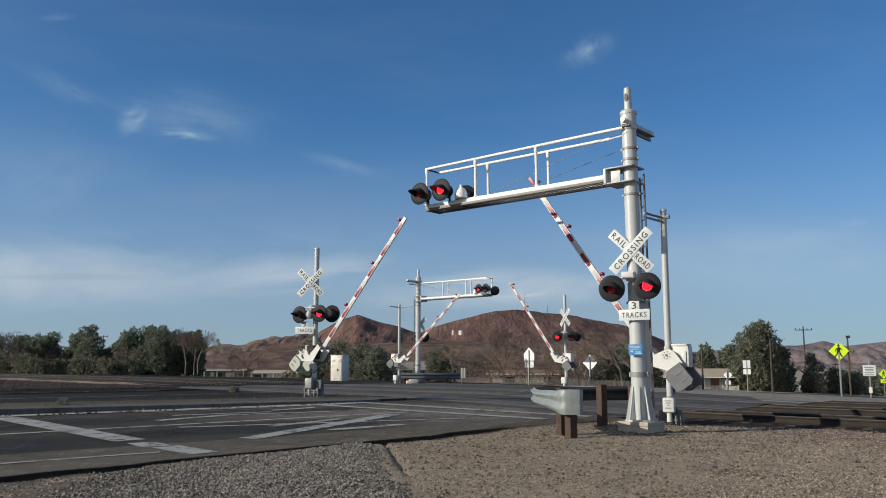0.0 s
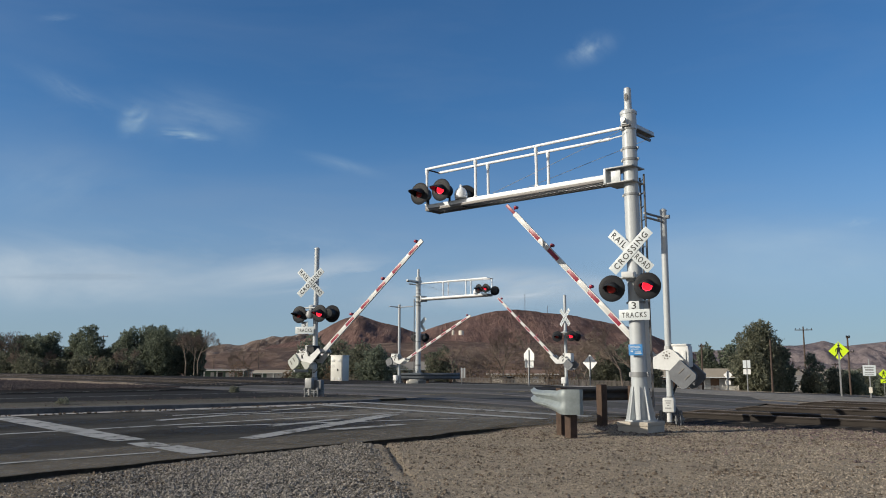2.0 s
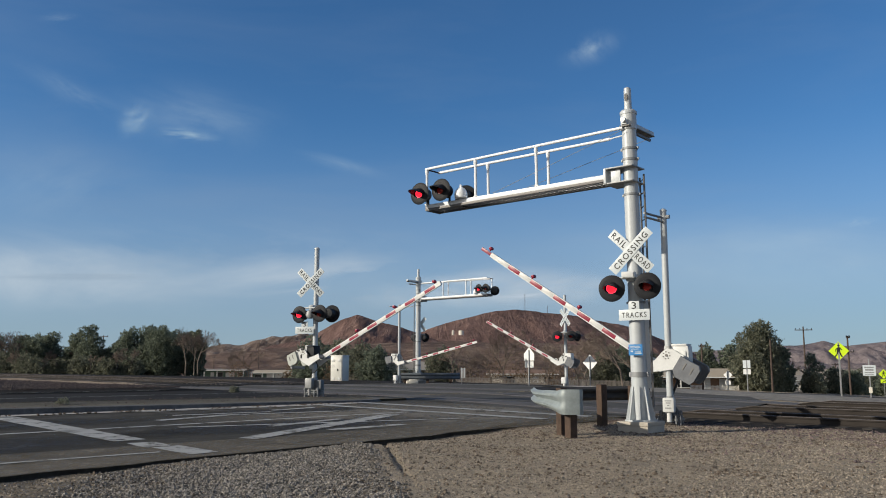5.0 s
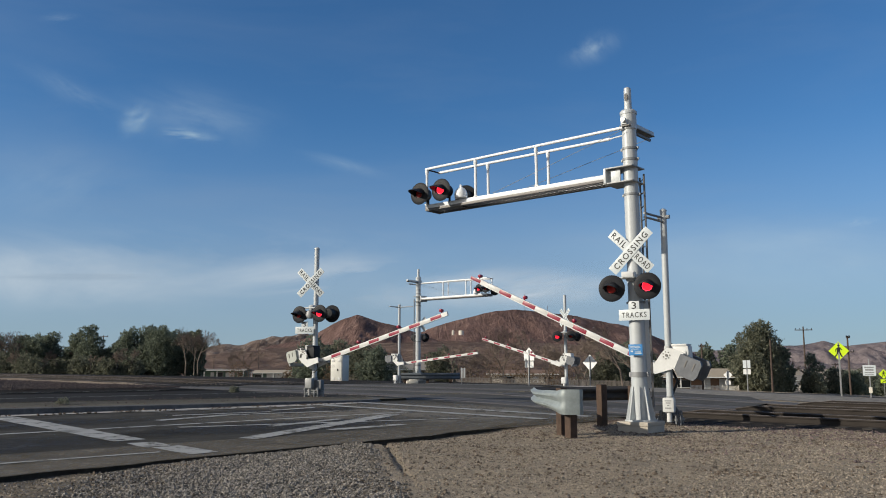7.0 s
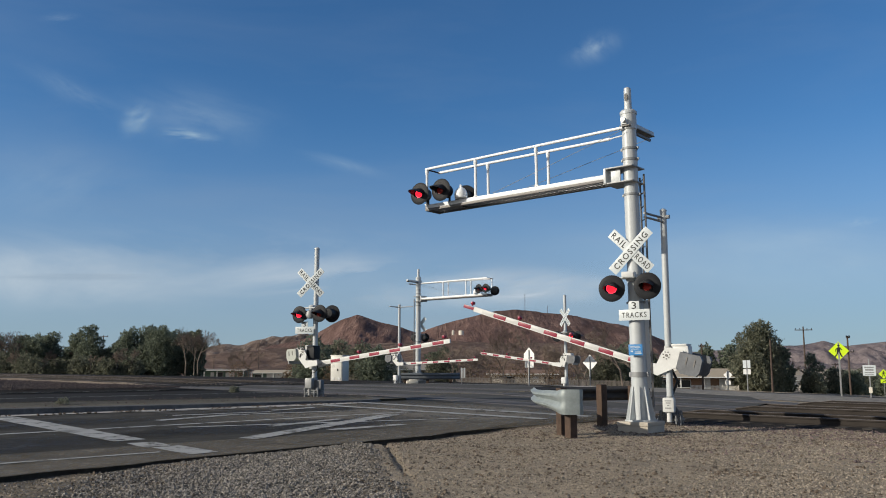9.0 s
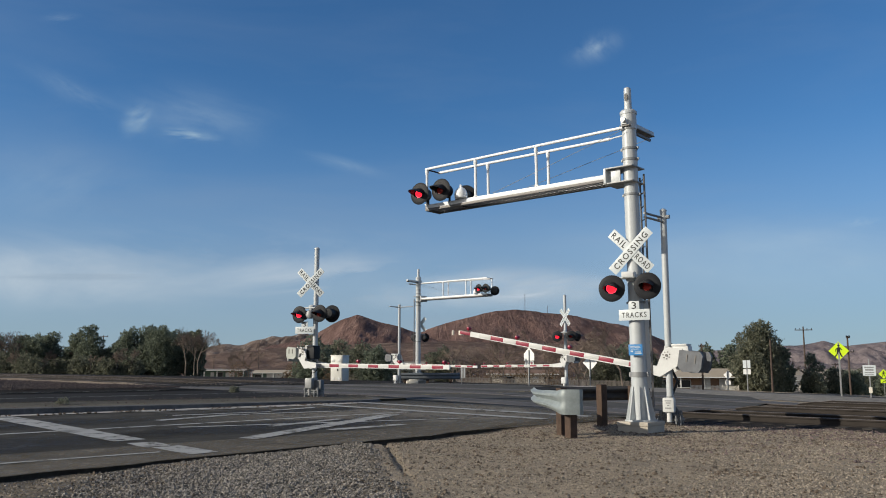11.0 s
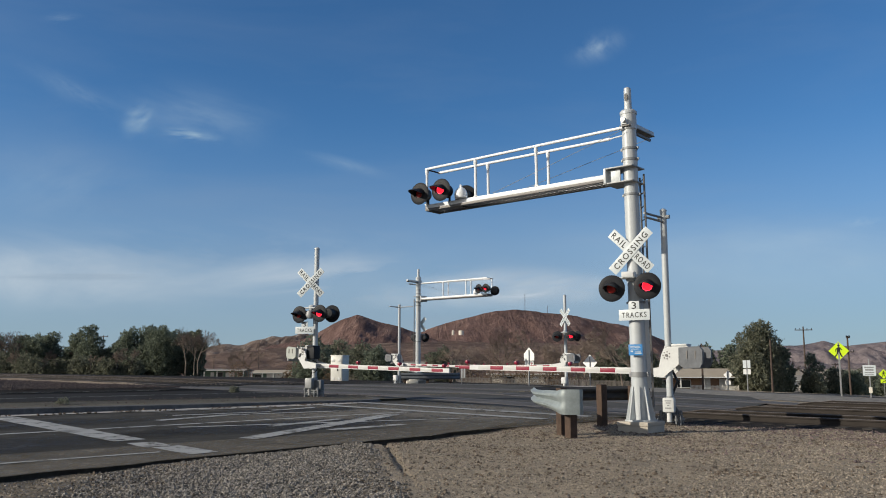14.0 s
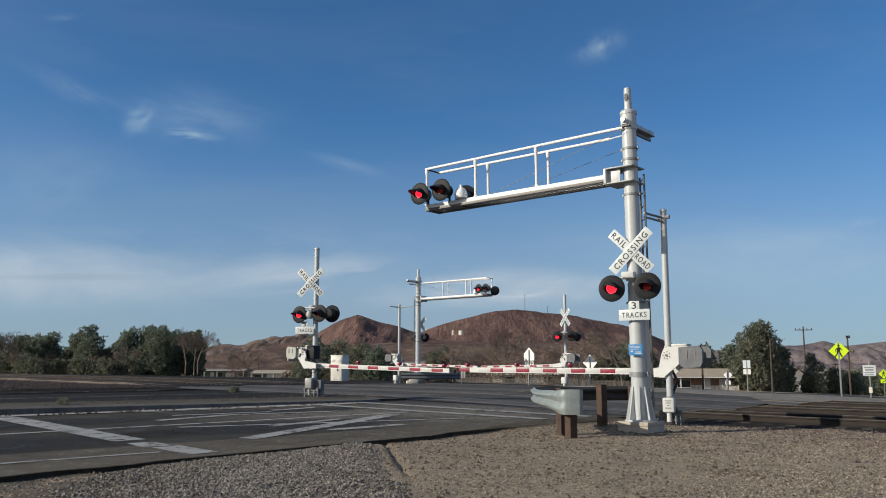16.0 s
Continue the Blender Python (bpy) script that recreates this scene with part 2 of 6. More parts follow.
M["darksoil"] = worn_paint("darker_crumbled_soil", (0.110, 0.092, 0.066), 0.46, 0.6, 0.08, 2.0)


def hill_material(name, low, high, streak, scale, lie=(1.0, 0.10, 0.25)):
    """Bare desert slope: gullies, darker varnish and pale scree."""
    m = bpy.data.materials.new(name)
    m.use_nodes = True
    nt = m.node_tree
    b = nt.nodes["Principled BSDF"]
    b.inputs["Roughness"].default_value = 0.95
    b.inputs["Specular IOR Level"].default_value = 0.1
    co = nt.nodes.new("ShaderNodeTexCoord")
    n1 = node(nt, "ShaderNodeTexNoise", Scale=scale, Detail=8.0, Roughness=0.65)
    n2 = node(nt, "ShaderNodeTexNoise", Scale=scale * 6, Detail=6.0, Roughness=0.7)
    nt.links.new(co.outputs["Object"], n1.inputs["Vector"])
    nt.links.new(co.outputs["Object"], n2.inputs["Vector"])
    mp = node(nt, "ShaderNodeMapRange")
    mp.inputs["From Min"].default_value, mp.inputs["From Max"].default_value = 0.38, 0.64
    nt.links.new(n1.outputs["Fac"], mp.inputs["Value"])
    m1 = nt.nodes.new("ShaderNodeMix")
    m1.data_type = "RGBA"
    m1.inputs[6].default_value, m1.inputs[7].default_value = (*low, 1), (*high, 1)
    nt.links.new(mp.outputs[0], m1.inputs[0])
    m2 = nt.nodes.new("ShaderNodeMix")
    m2.data_type = "RGBA"
    m2.inputs[7].default_value = (*streak, 1)
    mp2 = node(nt, "ShaderNodeMapRange")
    mp2.inputs["From Min"].default_value, mp2.inputs["From Max"].default_value = 0.52, 0.72
    mp2.inputs["To Max"].default_value = 0.85
    nt.links.new(n2.outputs["Fac"], mp2.inputs["Value"])
    nt.links.new(mp2.outputs[0], m2.inputs[0])
    nt.links.new(m1.outputs[2], m2.inputs[6])
    nt.links.new(m2.outputs[2], b.inputs["Base Color"])
    rm = nt.nodes.new("ShaderNodeMapping")
    rm.inputs["Scale"].default_value = lie
    nt.links.new(co.outputs["Object"], rm.inputs["Vector"])
    rills = node(nt, "ShaderNodeTexNoise", Scale=scale * 16, Detail=7.0, Roughness=0.72, Distortion=0.6)
    nt.links.new(rm.outputs[0], rills.inputs["Vector"])
    rr = node(nt, "ShaderNodeMapRange")
    rr.inputs["From Min"].default_value, rr.inputs["From Max"].default_value = 0.36, 0.62
    rr.inputs["To Min"].default_value, rr.inputs["To Max"].default_value = 0.66, 1.22
    nt.links.new(rills.outputs["Fac"], rr.inputs["Value"])
    sm = nt.nodes.new("ShaderNodeVectorMath")
    sm.operation = "SCALE"
    nt.links.new(m2.outputs[2], sm.inputs[0])
    nt.links.new(rr.outputs[0], sm.inputs["Scale"])
    nt.links.new(sm.outputs[0], b.inputs["Base Color"])
    hs = nt.nodes.new("ShaderNodeMath")
    hs.operation = "ADD"
    nt.links.new(n2.outputs["Fac"], hs.inputs[0])
    nt.links.new(rills.outputs["Fac"], hs.inputs[1])
    bp = node(nt, "ShaderNodeBump", Strength=0.9, Distance=6.0)
    nt.links.new(hs.outputs[0], bp.inputs["Height"])
    nt.links.new(bp.outputs["Normal"], b.inputs["Normal"])
    return m


M["hill"] = hill_material("red_desert_hill", (0.105, 0.066, 0.058), (0.165, 0.104, 0.088), (0.25, 0.175, 0.148), 0.008)
# the far ridge's haze is mixed into its colour as pale mauve
M["farhill"] = hill_material("haze_tinted_far_ridge", (0.160, 0.135, 0.142), (0.225, 0.190, 0.190), (0.29, 0.25, 0.24), 0.006, (1.0, 0.4, 0.4))
M["rockhill"] = hill_material("pale_rocky_ridge", (0.115, 0.085, 0.072), (0.20, 0.155, 0.13), (0.36, 0.325, 0.29), 0.005)
M["flat"] = hill_material("desert_flat_slope", (0.115, 0.078, 0.062), (0.19, 0.132, 0.104), (0.33, 0.255, 0.20), 0.012, (0.12, 0.5, 1.0))


def leafy(name, dark, light, through=0.4):
    """Foliage: part of the light passes the leaves."""
    m = material(name, dark, 0.8, 0, 0.35, 0.3, 2.5, 0, tint=light, spec=0.1, island=0.8)
    nt = m.node_tree
    b = nt.nodes["Principled BSDF"]
    col = b.inputs["Base Color"].links[0].from_socket
    t = nt.nodes.new("ShaderNodeBsdfTranslucent")
    nt.links.new(col, t.inputs["Color"])
    mx = nt.nodes.new("ShaderNodeMixShader")
    mx.inputs[0].default_value = through
    nt.links.new(b.outputs[0], mx.inputs[1])
    nt.links.new(t.outputs[0], mx.inputs[2])
    nt.links.new(mx.outputs[0], nt.nodes["Material Output"].inputs["Surface"])
    return m


M["leaf"] = leafy("dark_evergreen_leaf", (0.125, 0.152, 0.118), (0.205, 0.232, 0.170), 0.5)
M["leafgrey"] = leafy("grey_green_leaf", (0.132, 0.145, 0.105), (0.21, 0.215, 0.155), 0.5)
M["scrub"] = leafy("dry_scrub", (0.12, 0.085, 0.055), (0.20, 0.145, 0.095))


# ---- mesh helpers ----
def box(bm, size, m=Matrix(), bevel=0.0):
    r = bmesh.ops.create_cube(bm, size=1.0, matrix=m @ Matrix.Diagonal((*size, 1)))
    if bevel:
        edges = {e for v in r["verts"] for e in v.link_edges}
        bmesh.ops.bevel(bm, geom=list(edges), offset=bevel, segments=2, affect="EDGES", profile=0.6)


def rod(bm, p, q, r1, r2=None, seg=12, caps=True):
    p, q = Vector(p), Vector(q)
    d = q - p
    m = Matrix.Translation((p + q) / 2) @ d.to_track_quat("Z", "Y").to_matrix().to_4x4()
    bmesh.ops.create_cone(bm, cap_ends=caps, segments=seg, radius1=r1, radius2=r1 if r2 is None else r2, depth=d.length, matrix=m)


def lathe(bm, profile, seg=24, m=Matrix()):
    """profile: (radius, z) pairs, turned round z."""
    rings = []
    for r, z in profile:
        rings.append([bm.verts.new(m @ Vector((r * math.cos(2 * math.pi * k / seg), r * math.sin(2 * math.pi * k / seg), z))) for k in range(seg)])
    for a, b in zip(rings, rings[1:]):
        for k in range(seg):
            bm.faces.new((a[k], a[(k + 1) % seg], b[(k + 1) % seg], b[k]))
    bm.faces.new(list(reversed(rings[0])))
    bm.faces.new(rings[-1])


def slab(bm, outline, thick, m=Matrix()):
    """A flat plate: outline in x and z, thickness along y."""
    lo = [bm.verts.new(m @ Vector((x, -thick / 2, z))) for x, z in outline]
    hi = [bm.verts.new(m @ Vector((x, thick / 2, z))) for x, z in outline]
    n = len(lo)
    bm.faces.new(lo)
    bm.faces.new(list(reversed(hi)))
    for k in range(n):
        bm.faces.new((lo[(k + 1) % n], lo[k], hi[k], hi[(k + 1) % n]))


def finish(name, bm, mat, smooth=True):
    bmesh.ops.recalc_face_normals(bm, faces=bm.faces)
    me = bpy.data.meshes.new(name)
    bm.to_mesh(me)
    bm.free()
    me.materials.append(M[mat])
    if smooth:
        for p in me.polygons:
            p.use_smooth = True
        me.set_sharp_from_angle(angle=radians(35))
    return me


def part(name, bm, mat, parent, label="", m=None):
    ob = new(name, finish(name, bm, mat))
    ob.parent = parent
    if m is not None:
        ob.matrix_basis = m
    return tagged(ob, label)


def thing(name, m, label, category, group="", kind=""):
    ob = new(name)
    ob.empty_display_size = 0.3
    ob.matrix_basis = m
    return tagged(ob, label, category, group, kind)


def text_mesh(words, height, width, mat):
    """Lettering as thin solid shapes, centred, reading along x, upright along z, facing -y."""
    cu = bpy.data.curves.new("lettering", "FONT")
    cu.body, cu.size, cu.align_x, cu.align_y, cu.extrude, cu.resolution_u = words, height * 1.4, "CENTER", "CENTER", 0.0015, 3
    cu.offset = height * 0.012
    cu.space_character = 1.28
    ob = new("lettering", cu)
    me = bpy.data.meshes.new_from_object(ob.evaluated_get(bpy.context.evaluated_depsgraph_get()))
    bpy.data.objects.remove(ob)
    co = np.zeros(len(me.vertices) * 3)
    me.vertices.foreach_get("co", co)
    co = co.reshape(-1, 3)
    mid = (co.max(0) + co.min(0)) / 2
    span = co.max(0) - co.min(0)
    co = (co - mid) * np.array([width / span[0], height / span[1], 1.0])
    co = np.stack([co[:, 0], -co[:, 2], co[:, 1]], 1)
    me.vertices.foreach_set("co", co.ravel())
    me.materials.clear()
    me.materials.append(M[mat])
    me.update()
    return me


def raw(name, verts, faces, mats, index=None, smooth=False):
    me = bpy.data.meshes.new(name)
    me.from_pydata([tuple(v) for v in verts], [], [tuple(f) for f in faces])
    for k in mats:
        me.materials.append(M[k])
    if index is not None:
        me.polygons.foreach_set("material_index", index)
    if smooth:
        me.polygons.foreach_set("use_smooth", [True] * len(me.polygons))
    me.update()
    return me


# ---- lie of the land: u runs along the road, v across it ----
ROAD = radians(45.3)
UX, UY, VX, VY = math.sin(ROAD), math.cos(ROAD), -math.cos(ROAD), math.sin(ROAD)
GATE_TURN = 140.7


def xy(u, v):
    return u * UX + v * VX, u * UY + v * VY


def between(t, xs, ys):
    """Plain linear interpolation, held at its ends."""
    if t <= xs[0]:
        return ys[0]
    for k in range(1, len(xs)):
        if t < xs[k]:
            f = (t - xs[k - 1]) / (xs[k] - xs[k - 1])
            return ys[k - 1] + (ys[k] - ys[k - 1]) * f
    return ys[-1]


def level(u, v):
    """Height of the ground, with the road's crown and the fall of the land beyond the tracks."""
    z = between(v, (9, 12, 23, 40, 75, 130), (-0.05, 0.0, 0.27, 0.33, 0.5, 0.6))
    fall = min(1.6, max(0.0, (u - 38) / 70)) * between(v, (10, 50, 80, 140, 170), (3.0, 2.0, 1.5, 1.4, 2.2))
    return z - fall


def at(u, v, dz=0.0):
    x, y = xy(u, v)
    return Vector((x, y, float(level(u, v)) + dz))


def sheet(name, us, vs, dz, mat, label, category, skirt=0.0, edge=None, bumps=None):
    """A strip of ground on the lie of the land. edge(u) moves its first v."""
    us, vs = np.asarray(us, float), np.asarray(vs, float)
    verts, faces = [], []
    nv = len(vs)
    for u in us:
        lo = edge(u) if edge else vs[0]
        row = lo + (vs - vs[0]) * (vs[-1] - lo) / (vs[-1] - vs[0]) if edge else vs
        for v in row:
            x, y = xy(u, v)
            z = float(level(u, v)) + dz + (bumps(u, v) if bumps else 0)
            verts.append((x, y, z))
    for i in range(len(us) - 1):
        for j in range(nv - 1):
            a = i * nv + j
            faces.append((a, a + nv, a + nv + 1, a + 1))
    if skirt:
        for j in (0, nv - 1):
            base = len(verts)
            for i in range(len(us)):
                x, y, z = verts[i * nv + j]
                verts.append((x, y, z - skirt))
            for i in range(len(us) - 1):
                a, b = i * nv + j, (i + 1) * nv + j
                faces.append((a, base + i, base + i + 1, b) if j else (b, base + i + 1, base + i, a))
    ob = new(name, raw(name, verts, faces, [mat], smooth=True))
    return tagged(ob, label, category, kind="structure")


def rut_line(y):
    return between(y, (8.0, 9.0, 9.9, 12.5, 15.7, 17), (-0.2, -0.37, -0.55, -0.96, -1.38, -1.55)) + 0.05 * noise.noise((y * 1.4, 0, 6))


def ruts(u, v):
    """Wheel ruts and lumps of the verge by the road."""
    x, y = xy(u, v)
    h = 0.05 * noise.noise((x * 0.35, y * 0.35, 3)) + 0.022 * noise.noise((x * 1.3, y * 1.3, 7)) + 0.010 * noise.noise((x * 4, y * 4, 1))
    if y < 16.4:
        w = min(1.0, (16.4 - y) / 0.5)
        # the gravel heap ends in a small scarp, then a flat wheel track and a narrow groove
        c = rut_line(y)
        h += w * (0.038 / (1 + math.exp((x - c) / 0.05)) * math.exp(-max(0.0, c - x - 0.3) / 1.6))
        g = c + 0.27 + 0.02 * noise.noise((y * 2, 0, 1))
        h += w * (0.012 * math.exp(-((x - g + 0.06) / 0.06) ** 2) - 0.055 * math.exp(-((x - g - 0.04) / 0.05) ** 2)) * min(1.0, max(0.0, (y - 10.2) / 2))
    return h


def near_edge(u):
    e = between(u, (-60, 3.5, 6.8, 9.8, 11.4, 13.4, 15, 17, 19, 24, 30, 33, 36, 46), (11.0, 11.15, 11.55, 11.8, 11.9, 12.35, 12.95, 13.2, 12.6, 12.2, 13.5, 15.5, 17.5, 22.5))
    return float(e) + 0.10 * noise.noise((u * 1.1, 0, 5)) + 0.05 * noise.noise((u * 4.5, 2, 5))


def ground_bumps(u, v):
    if 1 < u < 26 and 1 < v < 14:
        w = min(1, (u - 1) / 2, (26 - u) / 2, (v - 1) / 2, (14 - v) / 1.0)
        # the soil has washed down from the broken asphalt edge
        d = max(0.0, near_edge(u) - v)
        wash = between(u, (1, 4, 6, 9, 12, 14, 17.5, 19.5), (0.04, 0.04, 0.015, 0.015, 0.035, 0.085, 0.085, 0.0)) * math.exp(-(d / 0.55) ** 2)
        return -0.03 - wash * max(0, w) + ruts(u, v) * max(0, w)
    return -0.03


far = [60, 80, 110, 150, 220, 340, 600, 1100, 2200, 4200]
us = [-4000, -1000, -300, -120, -60, -30, -12, -5, 0] + list(np.arange(1, 4.5, 0.14)) + list(np.arange(4.5, 11, 0.075)) + list(np.arange(11, 26, 0.14)) + [26, 28, 32, 36, 38, 40, 44, 50] + far
vs = [-4000, -1200, -400, -150, -60, -25, -10, -3, 0] + list(np.arange(1, 5.5, 0.14)) + list(np.arange(5.5, 12.4, 0.08)) + list(np.arange(12.4, 14, 0.125)) + [14, 18, 23, 30, 40, 50, 60, 75, 90, 110, 130, 140, 150, 170, 220, 340, 600, 1100, 2200, 4200]
sheet("ground", us, vs, 0.0, "dirt", "dry tan desert dirt with scattered gravel and wheel ruts", "ground", bumps=ground_bumps)


# carriageway on this side of the median, and the one beyond it
long_u = [-400, -150, -60, -30, -10] + list(np.arange(-4, 26, 0.2)) + [28, 32, 36, 38, 42, 46]
sheet("road", long_u, [11.2, 12, 14, 17, 20.6, 23, 26], 0.010, "asphalt", "dark worn asphalt road with ragged gravel edge", "road", skirt=0.10, edge=near_edge)
sheet("road_beyond_median", [-400, -150, -60, -20, 0, 10, 16, 20.8], [23.6, 27, 30, 33, 36.2], 0.014, "asphaltdark", "grey asphalt carriageway beyond the median", "road", skirt=0.1)
sheet("road_beyond_tracks", [35.2, 38, 44, 52, 70, 110], [27.0, 30, 33, 37, 40.5], 0.016, "asphaltold", "grey asphalt carriageway beyond the tracks", "road", skirt=0.1)
sheet("crossing_surface", [19.6, 20.8, 22, 24, 26, 28, 30, 32, 34, 35.2], [12.4, 17, 23, 30, 40.3], 0.020, "asphaltold", "grey asphalt between the railway tracks", "road", edge=lambda u: max(12.4, near_edge(u) + 0.02))
sheet("verge_soil", list(np.arange(0.6, 5.4, 0.14)), list(np.arange(7.4, 11.7, 0.14)), 0.006, "darksoil", "darker crumbled soil on the verge", "ground", bumps=ground_bumps)
# dusty shoulder outside the edge line
sheet("road_dust", np.arange(-20, 19, 0.2), [11.25, 11.7, 12.2], 0.014, "dust", "tan dust blown over the asphalt edge", "road", edge=lambda u: near_edge(u) + 0.02)
sheet("road_dust_edge", np.arange(-20, 19.4, 0.2), [11.9, 12.4, 12.9, 13.4], 0.0155, "dustedge", "tan dust drifted over the asphalt edge", "road", edge=lambda u: near_edge(u) + 0.015)
sheet("road_dust_inner", np.arange(-20, 19, 0.2), [11.9, 12.6, 13.5], 0.0125, "thindust", "thin tan dust over the asphalt", "road", edge=lambda u: near_edge(u) + 0.3)


# side road beyond the tracks
sheet("side_road", [53, 56, 60, 63], [-120, -60, -20, 0, 10, 20, 30], 0.03, "asphaltold", "grey side road beyond the railway", "road")


# ---- kerbed median ----
def kerb_height(u):
    return between(u, (6.0, 17.3), (1.0, 0.5))


def kerb_line():
    bm = bmesh.new()
    prof = [(20.86, 0.0), (20.93, 0.15), (20.99, 0.165), (21.16, 0.165), (21.16, 0.0)]
    us = [-300, -100, -40] + list(np.arange(-10, 17.4, 2.0)) + [17.3]
    rows = [[bm.verts.new(at(u, v, dz * kerb_height(u))) for v, dz in prof] for u in us]
    cv = 22.4
    for k in range(1, 9):
        ang = math.pi / 2 * k / 8
        rows.append([bm.verts.new(at(17.3 + (cv - v) * math.sin(ang) * 0.9, cv - (cv - v) * math.cos(ang), dz * kerb_height(18.0))) for v, dz in prof])
    for a, b in zip(rows, rows[1:]):
        for j in range(len(prof) - 1):
            bm.faces.new((a[j], b[j], b[j + 1], a[j + 1]))
    return bm


kerb = tagged(new("kerb", finish("kerb", kerb_line(), "kerb")), "dark concrete kerb along the median", "kerb", kind="structure")
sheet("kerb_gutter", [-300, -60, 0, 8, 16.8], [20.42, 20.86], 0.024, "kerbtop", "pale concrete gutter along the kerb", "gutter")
sheet("median", [-300, -60, -20, 0, 6, 12, 17.4, 18.6, 19.2], [21.16, 22, 23, 23.75], 0.155, "median", "dry bare soil of the raised median", "median", skirt=0.15, bumps=lambda u, v: -0.155 * (1 - kerb_height(u)))


sheet("median_beyond", [36.3, 38, 42, 48, 60], [25.8, 27.5, 29.0], 0.06, "kerbtop", "dry soil of the raised median beyond the tracks", "median", skirt=0.16)


# ---- painted lines ----
def stripe(name, a, b, width, mat="paintline", label="worn white painted road line", dz=0.022):
    (ua, va), (ub, vb) = a, b
    n = max(2, int(math.hypot(ub - ua, vb - va) / 0.5))
    du, dv = ub - ua, vb - va
    ln = math.hypot(du, dv)
    px, pv = -dv / ln * width / 2, du / ln * width / 2
    verts, faces = [], []
    for i in range(n + 1):
        f = i / n
        u, v = ua + du * f, va + dv * f
        w = 1 + 0.12 * noise.noise((u * 2, v * 2, 4))
        for sg in (-1, 1):
            verts.append(at(u + sg * px * w, v + sg * pv * w, dz))
    for i in range(n):
        faces.append((2 * i, 2 * i + 2, 2 * i + 3, 2 * i + 1))
    return tagged(new(name, raw(name, verts, faces, [mat])), label, "road marking", kind="structure")


stripe("edge_line", (-40, 12.6), (6.15, 12.38), 0.11)
stripe("lane_line", (-40, 16.3), (5.1, 16.43), 0.15)
stripe("lane_line", (5.1, 16.43), (15.3, 16.85), 0.17)
stripe("stop_line", (6.33, 20.4), (6.5, 14.2), 0.58, label="broad worn white stop line across the lanes")
stripe("stop_line", (6.5, 13.78), (6.45, 13.1), 0.48, label="worn end piece of the white stop line")
stripe("stop_line", (6.56, 13.02), (6.62, 11.85), 0.5, label="worn end piece of the white stop line")
stripe("stop_line", (15.05, 20.2), (16.62, 13.2), 0.40, label="white line across the road before the gates", dz=0.03)
stripe("stop_line", (16.78, 21.0), (18.35, 13.1), 0.42, label="white line across the road before the gates", dz=0.03)
stripe("arrow_marking", (8.25, 13.3), (14.4, 16.36), 0.40, label="worn white diagonal pavement marking", dz=0.026)
stripe("arrow_marking", (10.5, 13.84), (12.6, 14.0), 0.28, label="worn white pavement marking", dz=0.026)
stripe("arrow_marking", (8.29, 15.95), (15.0, 14.47), 0.17, label="worn white pavement marking", dz=0.028)
stripe("arrow_marking", (9.96, 15.2), (12.4, 15.95), 0.2, label="worn white pavement marking", dz=0.024)
stripe("arrow_marking", (8.7, 17.7), (10.8, 18.32), 0.26, label="worn white pavement marking", dz=0.026)
stripe("arrow_marking", (10.8, 18.32), (14.0, 18.04), 0.2, label="worn white pavement marking", dz=0.026)
stripe("arrow_marking", (9.6, 18.85), (12.3, 18.75), 0.18, label="faint worn white pavement marking", dz=0.024)
stripe("arrow_marking", (12.6, 19.15), (14.2, 19.5), 0.24, label="worn white pavement marking", dz=0.026)
stripe("kerb_line", (9.5, 20.2), (15.9, 20.3), 0.12, label="worn white line beside the kerb", dz=0.028)
stripe("stop_line", (38.4, 29.2), (36.9, 40.1), 0.5, label="white stop line before the far gates")
stripe("lane_line", (20, 29.8), (-60, 29.8), 0.12)
stripe("edge_line", (18, 35.6), (-60, 35.6), 0.12)
stripe("centre_line", (20.2, 23.5), (40, 23.8), 0.14, "yellowline", "faded yellow line across the tracks", 0.03)

# dark oil and tar stains along the wheel tracks
def stain_material(name, base, wear, cover, soft, scale):
    """A stain or film of dust that thins out towards its edge."""
    m = worn_paint(name, base, wear, cover, soft, scale)
    nt = m.node_tree
    mix = [n for n in nt.nodes if n.type == "MIX_SHADER"][0]
    worn = mix.inputs[0].links[0].from_socket
    co = nt.nodes.new("ShaderNodeTexCoord")
    mp = nt.nodes.new("ShaderNodeMapping")
    mp.inputs["Location"].default_value = (-1, -1, 0)
    mp.inputs["Scale"].default_value = (2, 2, 0)
    nt.links.new(co.outputs["Generated"], mp.inputs["Vector"])
    g = nt.nodes.new("ShaderNodeTexGradient")
    g.gradient_type = "SPHERICAL"
    nt.links.new(mp.outputs[0], g.inputs["Vector"])
    mul = nt.nodes.new("ShaderNodeMath")
    mul.operation, mul.use_clamp = "MULTIPLY", True
    wide = nt.nodes.new("ShaderNodeMath")
    wide.operation, wide.use_clamp = "MULTIPLY", True
    wide.inputs[1].default_value = 2.2
    nt.links.new(g.outputs["Fac"], wide.inputs[0])
    nt.links.new(wide.outputs[0], mul.inputs[0])
    nt.links.new(worn, mul.inputs[1])
    nt.links.new(mul.outputs[0], mix.inputs[0])
    return m


M["tar"] = stain_material("tar_stain", (0.019, 0.0185, 0.018), 0.40, 0.85, 0.22, 0.9)
M["dustfilm"] = stain_material("dust_film", (0.190, 0.172, 0.140), 0.36, 0.70, 0.18, 0.9)


